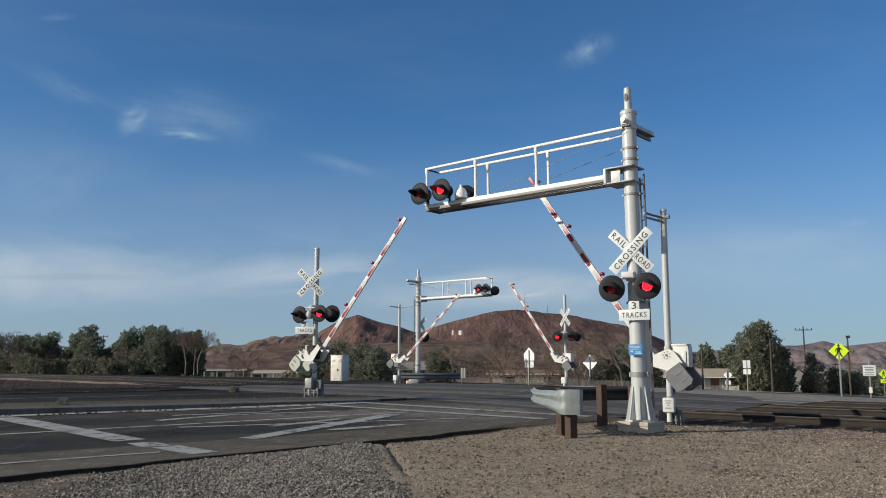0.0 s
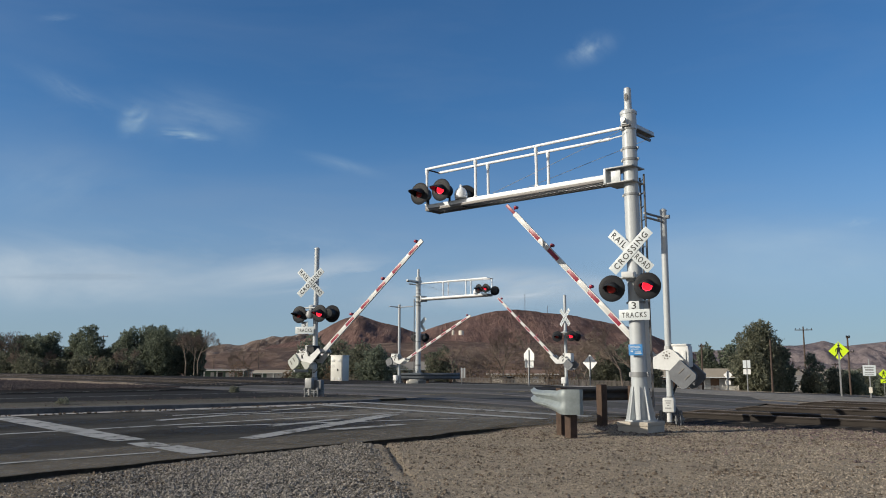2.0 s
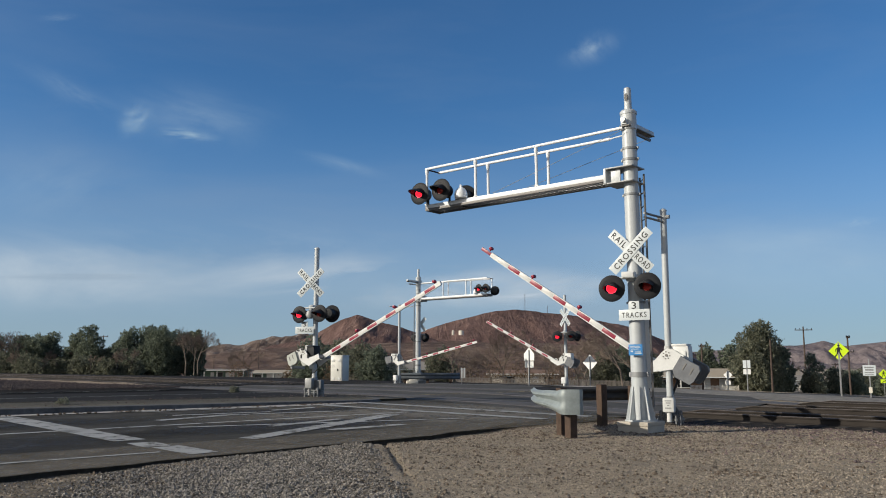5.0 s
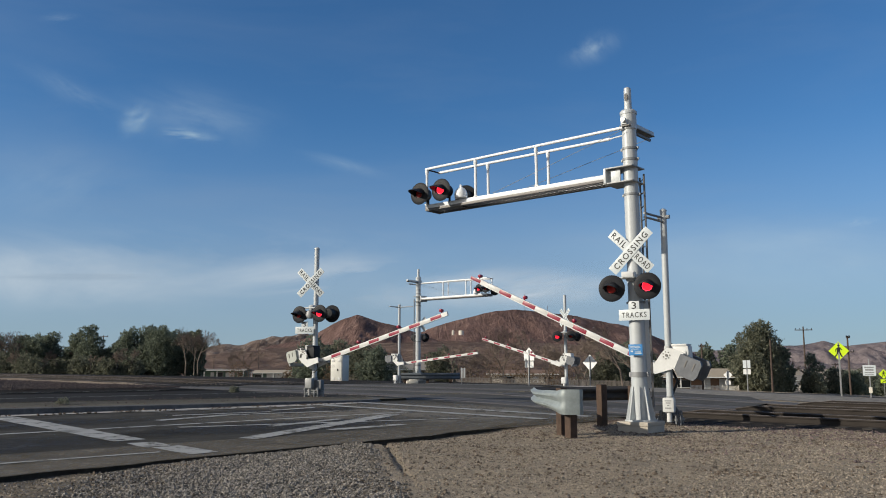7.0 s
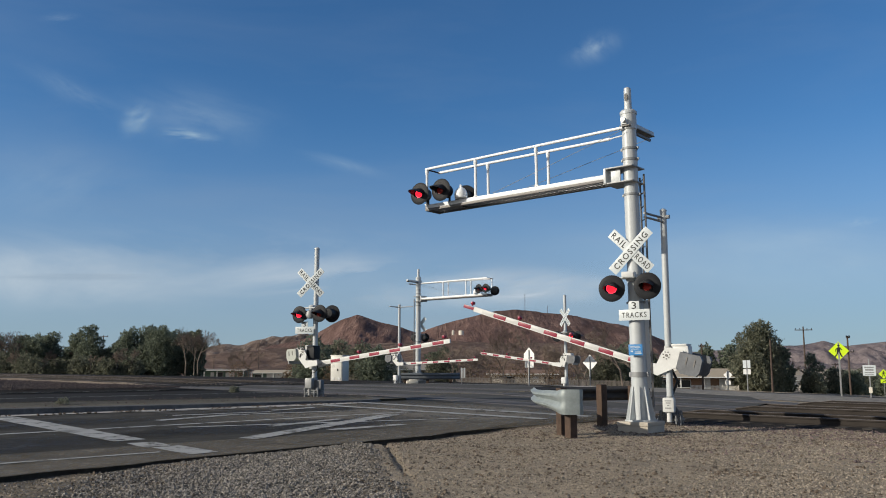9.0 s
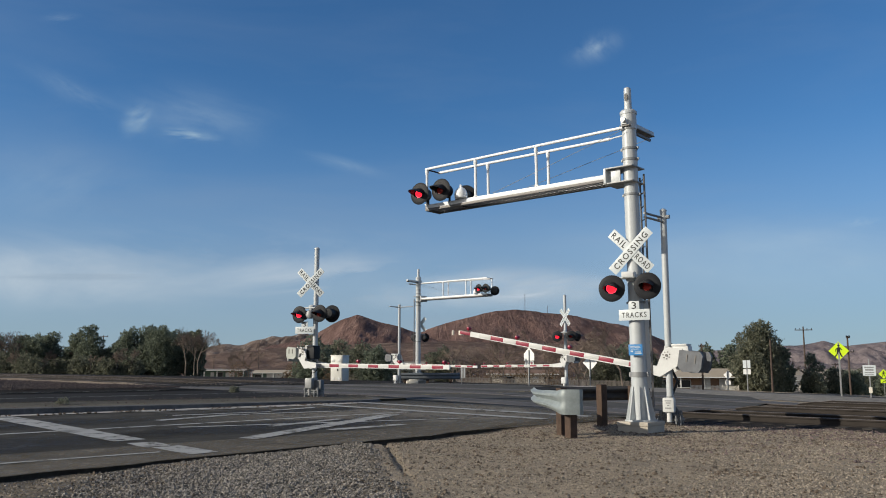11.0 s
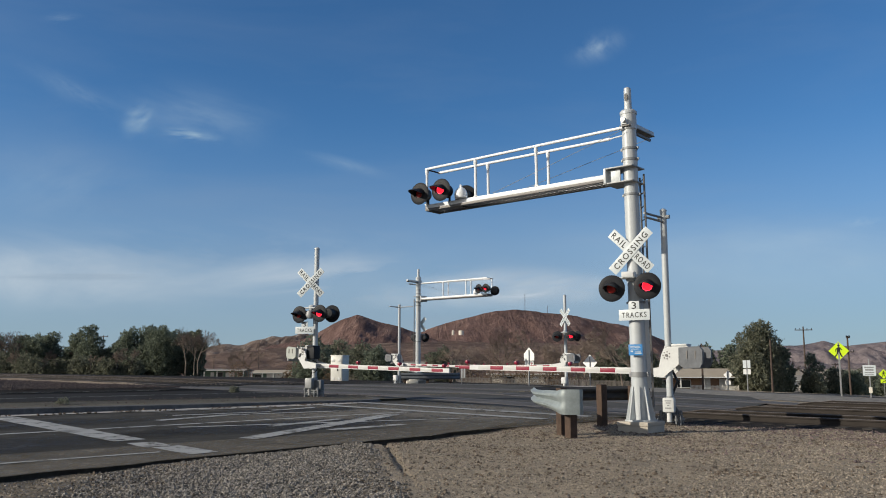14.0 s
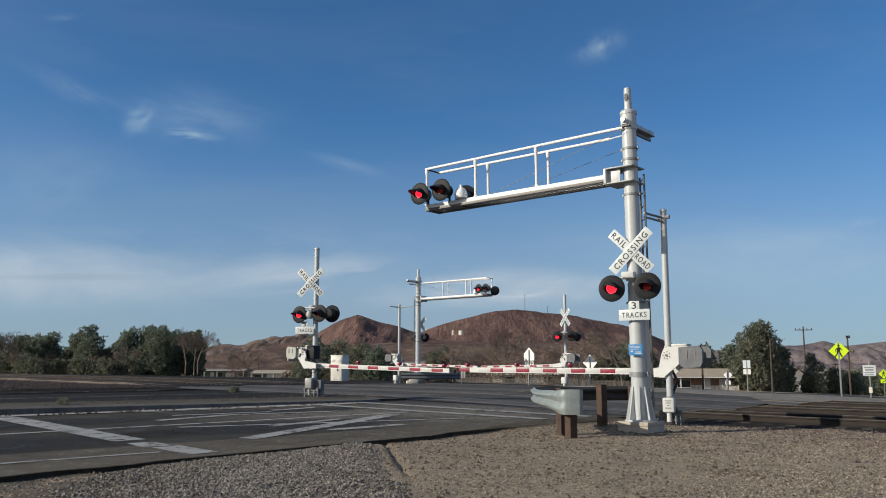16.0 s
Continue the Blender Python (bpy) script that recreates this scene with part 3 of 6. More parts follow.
def stain(u, v, along, across, mat="tar", lift=0.019, label="dark oil and tar stain along the lane"):
    x, y = xy(u, v)
    z0 = float(level(u, v))
    n, k = 24, 8
    verts = [(along * (a / n - 0.5), across * (b / k - 0.5), float(level(u + along * (a / n - 0.5), v + across * (b / k - 0.5))) - z0 + lift) for b in range(k + 1) for a in range(n + 1)]
    faces = [(b * (n + 1) + a, b * (n + 1) + a + 1, (b + 1) * (n + 1) + a + 1, (b + 1) * (n + 1) + a) for b in range(k) for a in range(n)]
    ob = tagged(new("road_stain", raw("stain", verts, faces, [mat])), label, "road stain", kind="structure")
    ob.matrix_basis = pose(x, y, z0, 0, 0, 90 - math.degrees(ROAD))


for place_u, place_v, along, across in ((1.5, 14.7, 13.0, 3.6), (10.5, 15.2, 9.0, 2.6), (4.0, 18.4, 12.0, 2.4), (12.8, 18.9, 7.0, 1.8)):
    stain(place_u, place_v, along, across)
stain(15.3, 16.6, 13.0, 9.0, "dustfilm", 0.0165, "thin tan dust over the lanes by the gates")


# ---- railway ----
TRACKS = (21.05, 25.65, 30.25)


def ballast_sheet(name, v0, v1, label):
    vs = list(np.linspace(v0, v1, 40))
    us = [18.6, 19.3, 20.0, 21.2, 22.2, 23.4, 24.4, 25.6, 26.8, 28.0, 29.2, 30.8, 31.8, 33.4] + ([35.2, 38, 42, 46.8, 52, 60, 68] if v1 > 100 else [])
    prof = {18.6: -0.05, 19.3: -0.01, 33.4: 0.0, 35.2: 0.02}
    return sheet(name, us, vs, 0.0, "ballast", label, "ballast", bumps=lambda u, v: prof.get(u, 0.03) + 0.02 * noise.noise((u, v, 2)))


ballast_sheet("ballast_bed", -150, 12.2, "dark reddish ballast under the railway tracks")
ballast_sheet("ballast_bed_beyond", 40.6, 420, "dark reddish ballast under the railway tracks")


def rail_profile():
    return [(-0.07, 0), (0.07, 0), (0.07, 0.015), (0.012, 0.035), (0.012, 0.125), (0.036, 0.135), (0.036, 0.17), (-0.036, 0.17), (-0.036, 0.135), (-0.012, 0.125), (-0.012, 0.035), (-0.07, 0.015)]


def rail(u, v0, v1, top, parent, head):
    vs = [v0, v1] if head else list(np.linspace(v0, v1, 14))
    prof = [(-0.034, 0.0), (0.034, 0.0), (0.030, 0.006), (-0.030, 0.006)] if head else rail_profile()
    drop = 0.0 if head else -0.17
    vs = sorted(list(np.linspace(v0, v1, 14)) + [q for q in (11.0, 11.7, 42.5, 45.0, 48.0) if v0 < q < v1])
    n = len(prof)
    # the rails sink flush with the road where they cross it
    lie = lambda v: between(v, (11.7, 12.6, 40.5, 48.0), (top, 0.022, 0.022, top)) if top > 0.05 else top
    verts = [at(u + a, v, lie(v) + drop + b) for v in vs for a, b in prof]
    faces = [(i * n + k, i * n + (k + 1) % n, (i + 1) * n + (k + 1) % n, (i + 1) * n + k) for i in range(len(vs) - 1) for k in range(n)]
    faces += [tuple(range(n - 1, -1, -1)), tuple((len(vs) - 1) * n + k for k in range(n))]
    ob = new("rail_head" if head else "rail", raw("rail", verts, faces, ["railhead" if head else "rail"]))
    ob.parent = parent
    return ob


sleeper_bm = bmesh.new()
box(sleeper_bm, (2.6, 0.22, 0.16), bevel=0.008)
SLEEPER = finish("sleeper", sleeper_bm, "tie")
for c in TRACKS:
    track = thing("railway_track", Matrix(), "rusty steel railway track on dark wooden sleepers", "railway track", "three railway tracks")
    for side in (-0.755, 0.755):
        for v0, v1, top in ((-150, 12.3, 0.17), (12.3, 40.5, 0.022), (40.5, 420, 0.12)):
            r = rail(c + side, v0, v1, top, track, False)
            rail(c + side, v0, v1, top + 0.0005, r, True)
    for v in list(np.arange(11.8, -26, -0.56)) + list(np.arange(41, 66, 0.56)):
        s = new("sleeper", SLEEPER)
        s.parent = track
        s.matrix_basis = Matrix.Translation(at(c, v, -0.02 if v > 20 else -0.045)) @ pose(0, 0, 0, 0, 0, 90 - math.degrees(ROAD)) @ pose(0, 0, 0, 0, 0, random.uniform(-1, 1))
# concrete crossing panels between the rails
panel_bm = bmesh.new()
box(panel_bm, (1.40, 2.34, 0.06), bevel=0.01)
PANEL = finish("panel", panel_bm, "panel")
crossing = thing("crossing_panels", Matrix(), "grey concrete crossing panels between the rails", "crossing panel", kind="structure")
for c in TRACKS:
    for k in range(12):
        p = new("panel", PANEL)
        p.parent = crossing
        v = 13.5 + 2.38 * k
        p.matrix_basis = Matrix.Translation(at(c, v, -0.002)) @ pose(0, 0, 0, math.degrees(math.atan2(float(level(0, v + 1) - level(0, v - 1)), 2)), 0, 90 - math.degrees(ROAD))

# sandy berm and dark gravel bank between the far carriageway and the tracks
sheet("gravel_bank", [-120, -60, -30, -10, 0, 4, 8, 11, 14, 16, 18, 19.4], [36.25, 36.8, 38, 40, 43, 47, 54, 62, 75, 95, 120, 170], 0.02, "ballast", "dark reddish gravel bank beside the far carriageway", "gravel", skirt=0.1,
      bumps=lambda u, v: 0.10 * min(1.0, max(0.0, (v - 36.25) / 3)) + 0.06 * noise.noise((u * 0.5, v * 0.2, 8)) * min(1.0, max(0.0, (v - 36.25) / 3)))
sheet("sand_berm", [18.1, 18.7, 19.2, 19.6, 20.1], list(np.linspace(37, 170, 90)), 0.10, "berm", "pale sandy berm beside the tracks", "berm", bumps=lambda u, v: (0.10 * math.exp(-((u - 19.1) / 0.6) ** 2) + 0.08 * noise.noise((u * 2, v * 0.35, 4))) * min(1.0, (v - 37) / 6) - 0.10 * max(0.0, 1 - (v - 37) / 6))
sheet("dirt_strip", [33.0, 33.8, 34.8, 36, 38, 41, 45, 49, 51], list(np.linspace(-90, 23.0, 80)), -0.02, "greydirt", "pale dirt bank beyond the tracks", "ground", bumps=lambda u, v: 0.12 * math.exp(-((u - 36.5) / 2.0) ** 2) + 0.05 * noise.noise((u, v * 0.5, 4)))


# ---- loose stones ----
def stones(name, count, u0, u1, v0, v1, smin, smax, mat, label, keep, seed, lift=0.03, pile=0.0):
    """Loose stones as small uneven lumps, half sunk in the soil."""
    rng = np.random.default_rng(seed)
    ico = bmesh.new()
    bmesh.ops.create_cone(ico, cap_ends=False, segments=4, radius1=1.0, radius2=0.0, depth=1.0, matrix=Matrix.Translation((0, 0, 0.5)))
    ring = [v for v in ico.verts if v.co.z < 0.1]
    tip = ico.verts.new((0, 0, -1))
    for e in [e for e in ico.edges if e.verts[0] in ring and e.verts[1] in ring]:
        ico.faces.new((e.verts[0], e.verts[1], tip))
    ico.verts.index_update()
    bmesh.ops.recalc_face_normals(ico, faces=ico.faces)
    bmesh.ops.triangulate(ico, faces=ico.faces)
    base = np.array([v.co[:] for v in ico.verts])
    tris = np.array([[v.index for v in f.verts] for f in ico.faces])
    ico.free()
    V, T, n = [], [], 0
    while n < count:
        u, v = rng.uniform(u0, u1), rng.uniform(v0, v1)
        if not keep(u, v):
            continue
        x, y = xy(u, v)
        size = smin + (smax - smin) * rng.random() ** 2.6
        lump = base * (1 + rng.uniform(-0.3, 0.3, (len(base), 1))) * size * np.array([rng.uniform(0.7, 1.2), rng.uniform(0.7, 1.2), rng.uniform(0.45, 0.8)])
        a = rng.uniform(0, 6.3)
        lump = lump @ np.array([[math.cos(a), -math.sin(a), 0], [math.sin(a), math.cos(a), 0], [0, 0, 1]])
        z = float(level(u, v)) + (max(ground_bumps(u, v), lift) if u > 20.4 or v > 20 else ground_bumps(u, v)) + size * 0.22 + pile * rng.random() ** 2
        V.append(lump + (x, y, z))
        T.append(tris + len(base) * n)
        n += 1
    ob = new(name, raw(name, np.concatenate(V), np.concatenate(T), [mat]))
    return tagged(ob, label, "gravel", kind="stuff")


def in_view(u, v):
    x, y = xy(u, v)
    return v < near_edge(u) - 0.02 and -0.62 < x / y < 0.62 and y > 6.5


def heaped(u, v):
    """The heap of grey crushed stone between the road's edge and the wheel track."""
    x, y = xy(u, v)
    if not in_view(u, v) or y > 15.8:
        return False
    edge = min(rut_line(y) + 0.12 - x + 0.25 * noise.noise((x * 2, y * 2, 8)), x + 4.25 - 0.35 * max(0.0, y - 11.5) + 0.5 * noise.noise((x * 0.8, y * 0.8, 2)))
    return edge > 0 and random.random() < 0.06 + 0.5 * edge + 0.35 * noise.noise((x, y, 4))


def pebbly(u, v):
    """Thin grit on bare dirt, thicker in drifts."""
    if not in_view(u, v):
        return False
    x, y = xy(u, v)
    c = rut_line(y)
    if y < 16.5 and c + 0.05 < x < c + 0.30:
        return random.random() < 0.22
    thick = 0.50 + 0.75 * noise.noise((x * 0.55, y * 0.55, 9)) + 0.35 * noise.noise((x * 2.1, y * 2.1, 3))
    if x > 3.0 and y < 11.5:
        thick += 0.25
    if x < -4.3:
        thick *= 0.8
    return random.random() < thick


stones("gravel", 90000, 1, 24, 1, 13.2, 0.006, 0.024, "stone", "grey and tan crushed gravel on the verge", pebbly, 3)
stones("crushed_stone", 48000, 2.5, 11.5, 5, 12.4, 0.011, 0.028, "stonegrey", "heap of grey crushed stone beside the road", heaped, 4, pile=0.02)
stones("soil_clods", 9500, 1, 24, 1, 13.0, 0.010, 0.036, "clod", "dark clods of soil scattered on the verge",
       lambda u, v: in_view(u, v) and random.random() < 0.15 + 0.9 * max(0.0, noise.noise((u * 0.7, v * 0.7, 12))), 6)
stones("reddish_stones", 26000, 13, 20.2, -14, 12.6, 0.012, 0.040, "stonedark", "reddish ballast stones spilling onto the verge",
       lambda u, v: v < near_edge(u) - 0.1 and (u > 18.5 - 0.36 * max(0.0, 10 - v) + 1.6 * noise.noise((u, v * 0.5, 1)) or random.random() < 0.16), 5)
stones("bank_stones", 12000, -20, 19, 36.3, 90, 0.025, 0.075, "stonebank", "reddish stones on the gravel bank", lambda u, v: -0.6 < (u * UX + v * VX) / (u * UY + v * VY) < 0.0, 7, 0.12)
stones("median_stones", 1600, -8, 18.8, 21.2, 23.7, 0.008, 0.028, "stonedark", "loose stones on the median", lambda u, v: True, 8, 0.15)
stones("kerb_debris", 500, -6, 17, 20.3, 20.85, 0.012, 0.05, "clod", "dark bits of debris along the kerb", lambda u, v: random.random() < 0.3 + noise.noise((u * 2, 0, 3)), 9, 0.025)


# ---- crossing signals ----
ARM_TURN = 143.7
BULBS = []   # (part, shows at start of its beat, beat)
ARMS = []


def flasher(parent, m, beat="", first=True, back="blackdisc"):
    """Round flashing light: background disc, hood, roundel, housing and the lamp inside. It faces -y."""
    bm = bmesh.new()
    lathe(bm, [(0.15, -0.012), (0.284, -0.008), (0.292, 0.0), (0.284, 0.006), (0.20, 0.012)], 32, pose(0, 0, 0, 90))
    disc = part("flashing_light", bm, back, parent, "round flashing light with black background and hood", m)
    # hood, open below
    bm = bmesh.new()
    n, r, ln = 22, 0.146, 0.42
    inner, outer = [], []
    for k in range(n + 1):
        a = radians(-24 + 228 * k / n)
        reach = ln * (0.18 + 0.82 * max(0, math.sin(a)) ** 0.75)
        for rr, lst in ((r, outer), (r - 0.006, inner)):
            lst.append([bm.verts.new((rr * math.cos(a), -0.01, rr * math.sin(a))), bm.verts.new((rr * 1.03 * math.cos(a), -0.01 - reach, rr * 1.03 * math.sin(a) - 0.27 * reach))])
    for k in range(n):
        bm.faces.new((outer[k][0], outer[k + 1][0], outer[k + 1][1], outer[k][1]))
        bm.faces.new((inner[k][1], inner[k + 1][1], inner[k + 1][0], inner[k][0]))
        bm.faces.new((outer[k][1], outer[k + 1][1], inner[k + 1][1], inner[k][1]))
    part("hood", bm, "black", disc)
    bm = bmesh.new()
    lathe(bm, [(0.15, 0.0), (0.17, 0.02), (0.17, 0.30), (0.15, 0.33), (0.05, 0.34)], 20, pose(0, 0, 0, -90))
    part("housing", bm, "black", disc, "black lamp housing")
    bm = bmesh.new()
    lathe(bm, [(0.116, 0.0), (0.10, 0.02), (0.06, 0.032), (0.001, 0.036)], 24, pose(0, -0.008, 0, 90))
    part("lens", bm, "lens", disc, "red roundel")
    # the lamp, lit on one face, turning inside the housing
    me = bpy.data.meshes.new("lamp")
    bm = bmesh.new()
    lathe(bm, [(0.112, -0.012), (0.112, 0.012)], 24, pose(0, 0, 0, 90))
    bmesh.ops.recalc_face_normals(bm, faces=bm.faces)
    for f in bm.faces:
        f.material_index = 1 if f.normal.y < -0.5 else 0
    bm.to_mesh(me)
    bm.free()
    me.materials.append(M["led_off"])
    me.materials.append(M["led_on"])
    lamp = new("lamp", me)
    lamp.parent = disc
    lamp.matrix_basis = pose(0, -0.015, 0)
    tagged(lamp, "red lamp that lights in turn")
    if beat:
        BULBS.append((lamp, first, beat))
    else:
        lamp.matrix_basis = pose(0, -0.015, 0, 0, 0, 180)
    return disc


def crossbuck(parent, m):
    """Two white blades crossed; faces -y."""
    for sign, words in ((-1, ("RAIL", "ROAD")), (1, ("CROSSING",))):
        bm = bmesh.new()
        box(bm, (1.22, 0.004, 0.229), bevel=0.0015)
        y = -0.012 if sign > 0 else 0.0
        blade = part("crossbuck_blade", bm, "signwhite", parent, "white crossbuck blade with black lettering", m @ pose(0, y, 0, 0, -45 * sign, 0))
        for i, w in enumerate(words):
            t = new("lettering", text_mesh(w, 0.135, 1.02 if len(words) == 1 else 0.40, "letters"))
            t.parent = blade
            t.matrix_basis = pose(0 if len(words) == 1 else (-0.36, 0.36)[i], -0.0045, 0)


def plate(parent, m, w, h, words, height, width, label, mat="signwhite"):
    bm = bmesh.new()
    box(bm, (w, 0.004, h), bevel=0.0015)
    p = part("sign_plate", bm, mat, parent, label, m)
    if words:
        t = new("lettering", text_mesh(words, height, width, "letters"))
        t.parent = p
        t.matrix_basis = pose(0, -0.0045, 0)
    return p


def bars(p, rows, mat="bars"):
    for x, z, w, h in rows:
        bm = bmesh.new()
        box(bm, (w, 0.002, h))
        part("print_bar", bm, mat, p, "", pose(x, -0.0045, z))


def tracks_sign(parent, m):
    plate(parent, m @ pose(0, 0, 0.20), 0.24, 0.19, "3", 0.15, 0.10, "white plate with the number of tracks")
    plate(parent, m @ pose(0, -0.004, 0), 0.69, 0.235, "TRACKS", 0.115, 0.55, "white plate reading TRACKS")


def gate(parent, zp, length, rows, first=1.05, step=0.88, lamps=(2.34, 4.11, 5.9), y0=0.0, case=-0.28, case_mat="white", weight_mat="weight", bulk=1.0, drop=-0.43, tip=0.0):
    """Gate mechanism on a mast at the origin; the arm reaches along +x and swings about y at height zp, hung below its hub."""
    bm = bmesh.new()
    box(bm, (0.50 * bulk, 0.30, 0.56 * bulk), pose(case, y0, zp - 0.03), 0.05)
    box(bm, (0.42 * bulk, 0.34, 0.05), pose(case, y0, zp - 0.03 + 0.30 * bulk), 0.012)
    box(bm, (0.10, 0.03, 0.30), pose(case - 0.12, y0 + 0.16, zp - 0.05), 0.008)
    body = part("gate_mechanism", bm, case_mat, parent, "gate mechanism case with lid" if case_mat == "white" else "black gate mechanism case")
    bm = bmesh.new()
    rod(bm, (0, y0 - 0.24, zp), (0, y0 + 0.24, zp), 0.05, seg=12)
    box(bm, (0.14, abs(y0) + 0.2, 0.5), pose(0, y0 / 2, zp - 0.02), 0.01)
    part("shaft_bracket", bm, "galv", body, "steel shaft and bracket")
    # moving arm, hung below the hub
    slim = 1.0 if tip else 0.9
    bm = bmesh.new()
    vs = []
    for x, h in ((0.42, 0.080 * slim), (length, 0.070 * slim)):
        vs.append([bm.verts.new((x, y + y0, z + drop)) for y, z in ((-0.028, -h), (0.028, -h), (0.028, h), (-0.028, h))])
    for k in range(4):
        bm.faces.new((vs[0][k], vs[0][(k + 1) % 4], vs[1][(k + 1) % 4], vs[1][k]))
    bm.faces.new(vs[0][::-1])
    bm.faces.new(vs[1])
    arm = part("gate_arm", bm, "white", parent, "long striped gate arm in red and white")
    for mat, name, shift, ln, hh in (("redpanel", "red_stripe", 0.0, 0.42, 0.108), ("greystripe", "grey_stripe", -0.425, 0.40, 0.104)):
        bm = bmesh.new()
        box(bm, (ln, 0.062, hh * slim), bevel=0.002)
        me = finish(name, bm, mat)
        x = first + 0.215 + shift - step
        while x < length - 0.2:
            if x > 0.7:
                s = new(name, me)
                s.parent = arm
                s.matrix_basis = pose(x, y0, drop)
            x += step
    if tip:
        # slim red end piece
        bm = bmesh.new()
        box(bm, (tip, 0.03, 0.09), pose(length + tip / 2 - 0.02, y0, drop), 0.006)
        part("arm_tip", bm, "redpanel", arm, "slim red end piece of the arm")
    for x in lamps:
        bm = bmesh.new()
        rod(bm, (0, 0, 0.07), (0, 0, 0.13), 0.02, seg=8)
        lathe(bm, [(0.02, -0.07), (0.046, -0.06), (0.05, 0.0), (0.046, 0.06), (0.02, 0.07)], 14, pose(0, 0, 0.15, 90))
        part("arm_lamp", bm, "lampred", arm, "small red lamp on the arm", pose(x, y0, drop))
    for side in (-1, 1):
        ys = y0 + side * 0.25
        bm = bmesh.new()
        out = [(0.62, -0.34), (0.41, -0.33), (0.20, -0.29), (0.14, 0.03), (0.08, 0.16), (-0.04, 0.22), (-0.40, 0.24), (-0.42, -0.15), (0.10, -0.54), (0.41, -0.52), (0.62, -0.52)]
        slab(bm, [(x * bulk if x < 0.2 else x, z * (bulk if z > -0.2 else 1.0)) for x, z in out], 0.026, pose(0, ys, 0))
        part("support_arm", bm, "white", arm, "curved white support arm")
        bm = bmesh.new()
        for a in range(7):
            w = a * 0.898
            rod(bm, (0.085 * math.cos(w), ys, 0.085 * math.sin(w)), (0.085 * math.cos(w), ys + side * 0.026, 0.085 * math.sin(w)), 0.016, seg=6)
        rod(bm, (0, ys, 0), (0, ys + side * 0.03, 0), 0.034, seg=10)
        part("hub_bolts", bm, "grating", arm, "ring of dark hub bolts")
        bm = bmesh.new()
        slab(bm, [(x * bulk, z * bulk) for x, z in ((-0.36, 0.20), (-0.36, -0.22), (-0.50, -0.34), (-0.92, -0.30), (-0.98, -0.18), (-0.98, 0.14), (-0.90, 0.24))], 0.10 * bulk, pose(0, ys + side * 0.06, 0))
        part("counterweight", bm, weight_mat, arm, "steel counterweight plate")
        for x in (-0.58, -0.80):
            bm = bmesh.new()
            box(bm, (0.03, 0.02, 0.20 * bulk), pose(x * bulk, ys + side * (0.06 + 0.052 * bulk), 0.02))
            part("weight_bolt", bm, "grating", arm)
    if bulk < 0.9:
        # dark fittings bolted to the support arms
        for x, z, w, h in ((0.02, 0.10, 0.13, 0.07), (-0.17, 0.14, 0.10, 0.05), (0.17, -0.22, 0.06, 0.14), (-0.12, -0.10, 0.05, 0.12)):
            bm = bmesh.new()
            for side in (-1, 1):
                box(bm, (w, 0.03, h), pose(x, y0 + side * 0.275, z, 0, 20, 0), 0.006)
            part("latch", bm, "black", arm, "dark latch fitting")
    bm = bmesh.new()
    box(bm, (0.10, 0.52, 0.12), pose(0.56, y0, drop), 0.01)
    part("cross_bar", bm, "galv", arm)
    bm = bmesh.new()
    box(bm, (0.06, 0.62, 0.10), pose(-0.66, y0, -0.26), 0.01)
    part("cross_bar", bm, "galv", arm)
    ARMS.append((arm, zp, rows))
    return arm


def mast(parent, h, r=0.075, base=True):
    bm = bmesh.new()
    lathe(bm, [(r, 0.0), (r, h - 0.03), (r * 1.15, h - 0.03), (r * 1.1, h), (r * 0.4, h + 0.04)], 20)
    part("mast", bm, "silver", parent, "silver-painted steel mast")
    if base:
        bm = bmesh.new()
        lathe(bm, [(0.15, 0.05), (0.15, 0.12), (0.115, 0.16), (0.105, 0.55), (r + 0.005, 0.60)], 16)
        for a in range(4):
            m = pose(0, 0, 0, 0, 0, 45 + 90 * a)
            box(bm, (0.34, 0.06, 0.06), m @ pose(0.17, 0, 0.05), 0.008)
            rod(bm, m @ Vector((0.30, 0, -0.05)), m @ Vector((0.30, 0, 0.15)), 0.018, seg=8)
        part("cast_base", bm, "galv", parent, "grey cast mast base on bolts")


def junction_box(parent, m, mat="white", bars_on=False):
    bm = bmesh.new()
    box(bm, (0.27, 0.20, 0.34), m, 0.03)
    rod(bm, m @ Vector((0, 0, -0.17)), m @ Vector((0, 0, -0.40)), 0.06, seg=12)
    jb = part("junction_box", bm, mat, parent, "small junction box at the mast foot")
    if bars_on:
        bm = bmesh.new()
        for z, w in ((0.10, 0.15), (0.05, 0.11), (-0.01, 0.05), (-0.07, 0.15)):
            box(bm, (w, 0.006, 0.022), m @ pose(0, -0.102, z))
        part("print_bar", bm, "bars", jb)


def base_frame(parent, mat="weight"):
    """Stacked plates, bolts and ribs at a mast's foot."""
    bm = bmesh.new()
    for z in (0.10, 0.17):
        box(bm, (0.46, 0.46, 0.035), pose(0, 0, z, 0, 0, 20), 0.008)
    for a in range(4):
        for r in (0.24, 0.33):
            q = pose(0, 0, 0, 0, 0, 65 + 90 * a) @ Vector((r, 0, 0))
            rod(bm, q + Vector((0, 0, -0.08)), q + Vector((0, 0, 0.26)), 0.02, seg=8)
            lathe(bm, [(0.045, 0.0), (0.045, 0.04)], 6, Matrix.Translation(q + Vector((0, 0, 0.19))))
        q = pose(0, 0, 0, 0, 0, 20 + 90 * a)
        slab(bm, [(0.08, 0.18), (0.24, 0.18), (0.10, 0.42), (0.08, 0.42)], 0.025, q)
    part("base_frame", bm, mat, parent, "stacked steel base plates on threaded bolts")


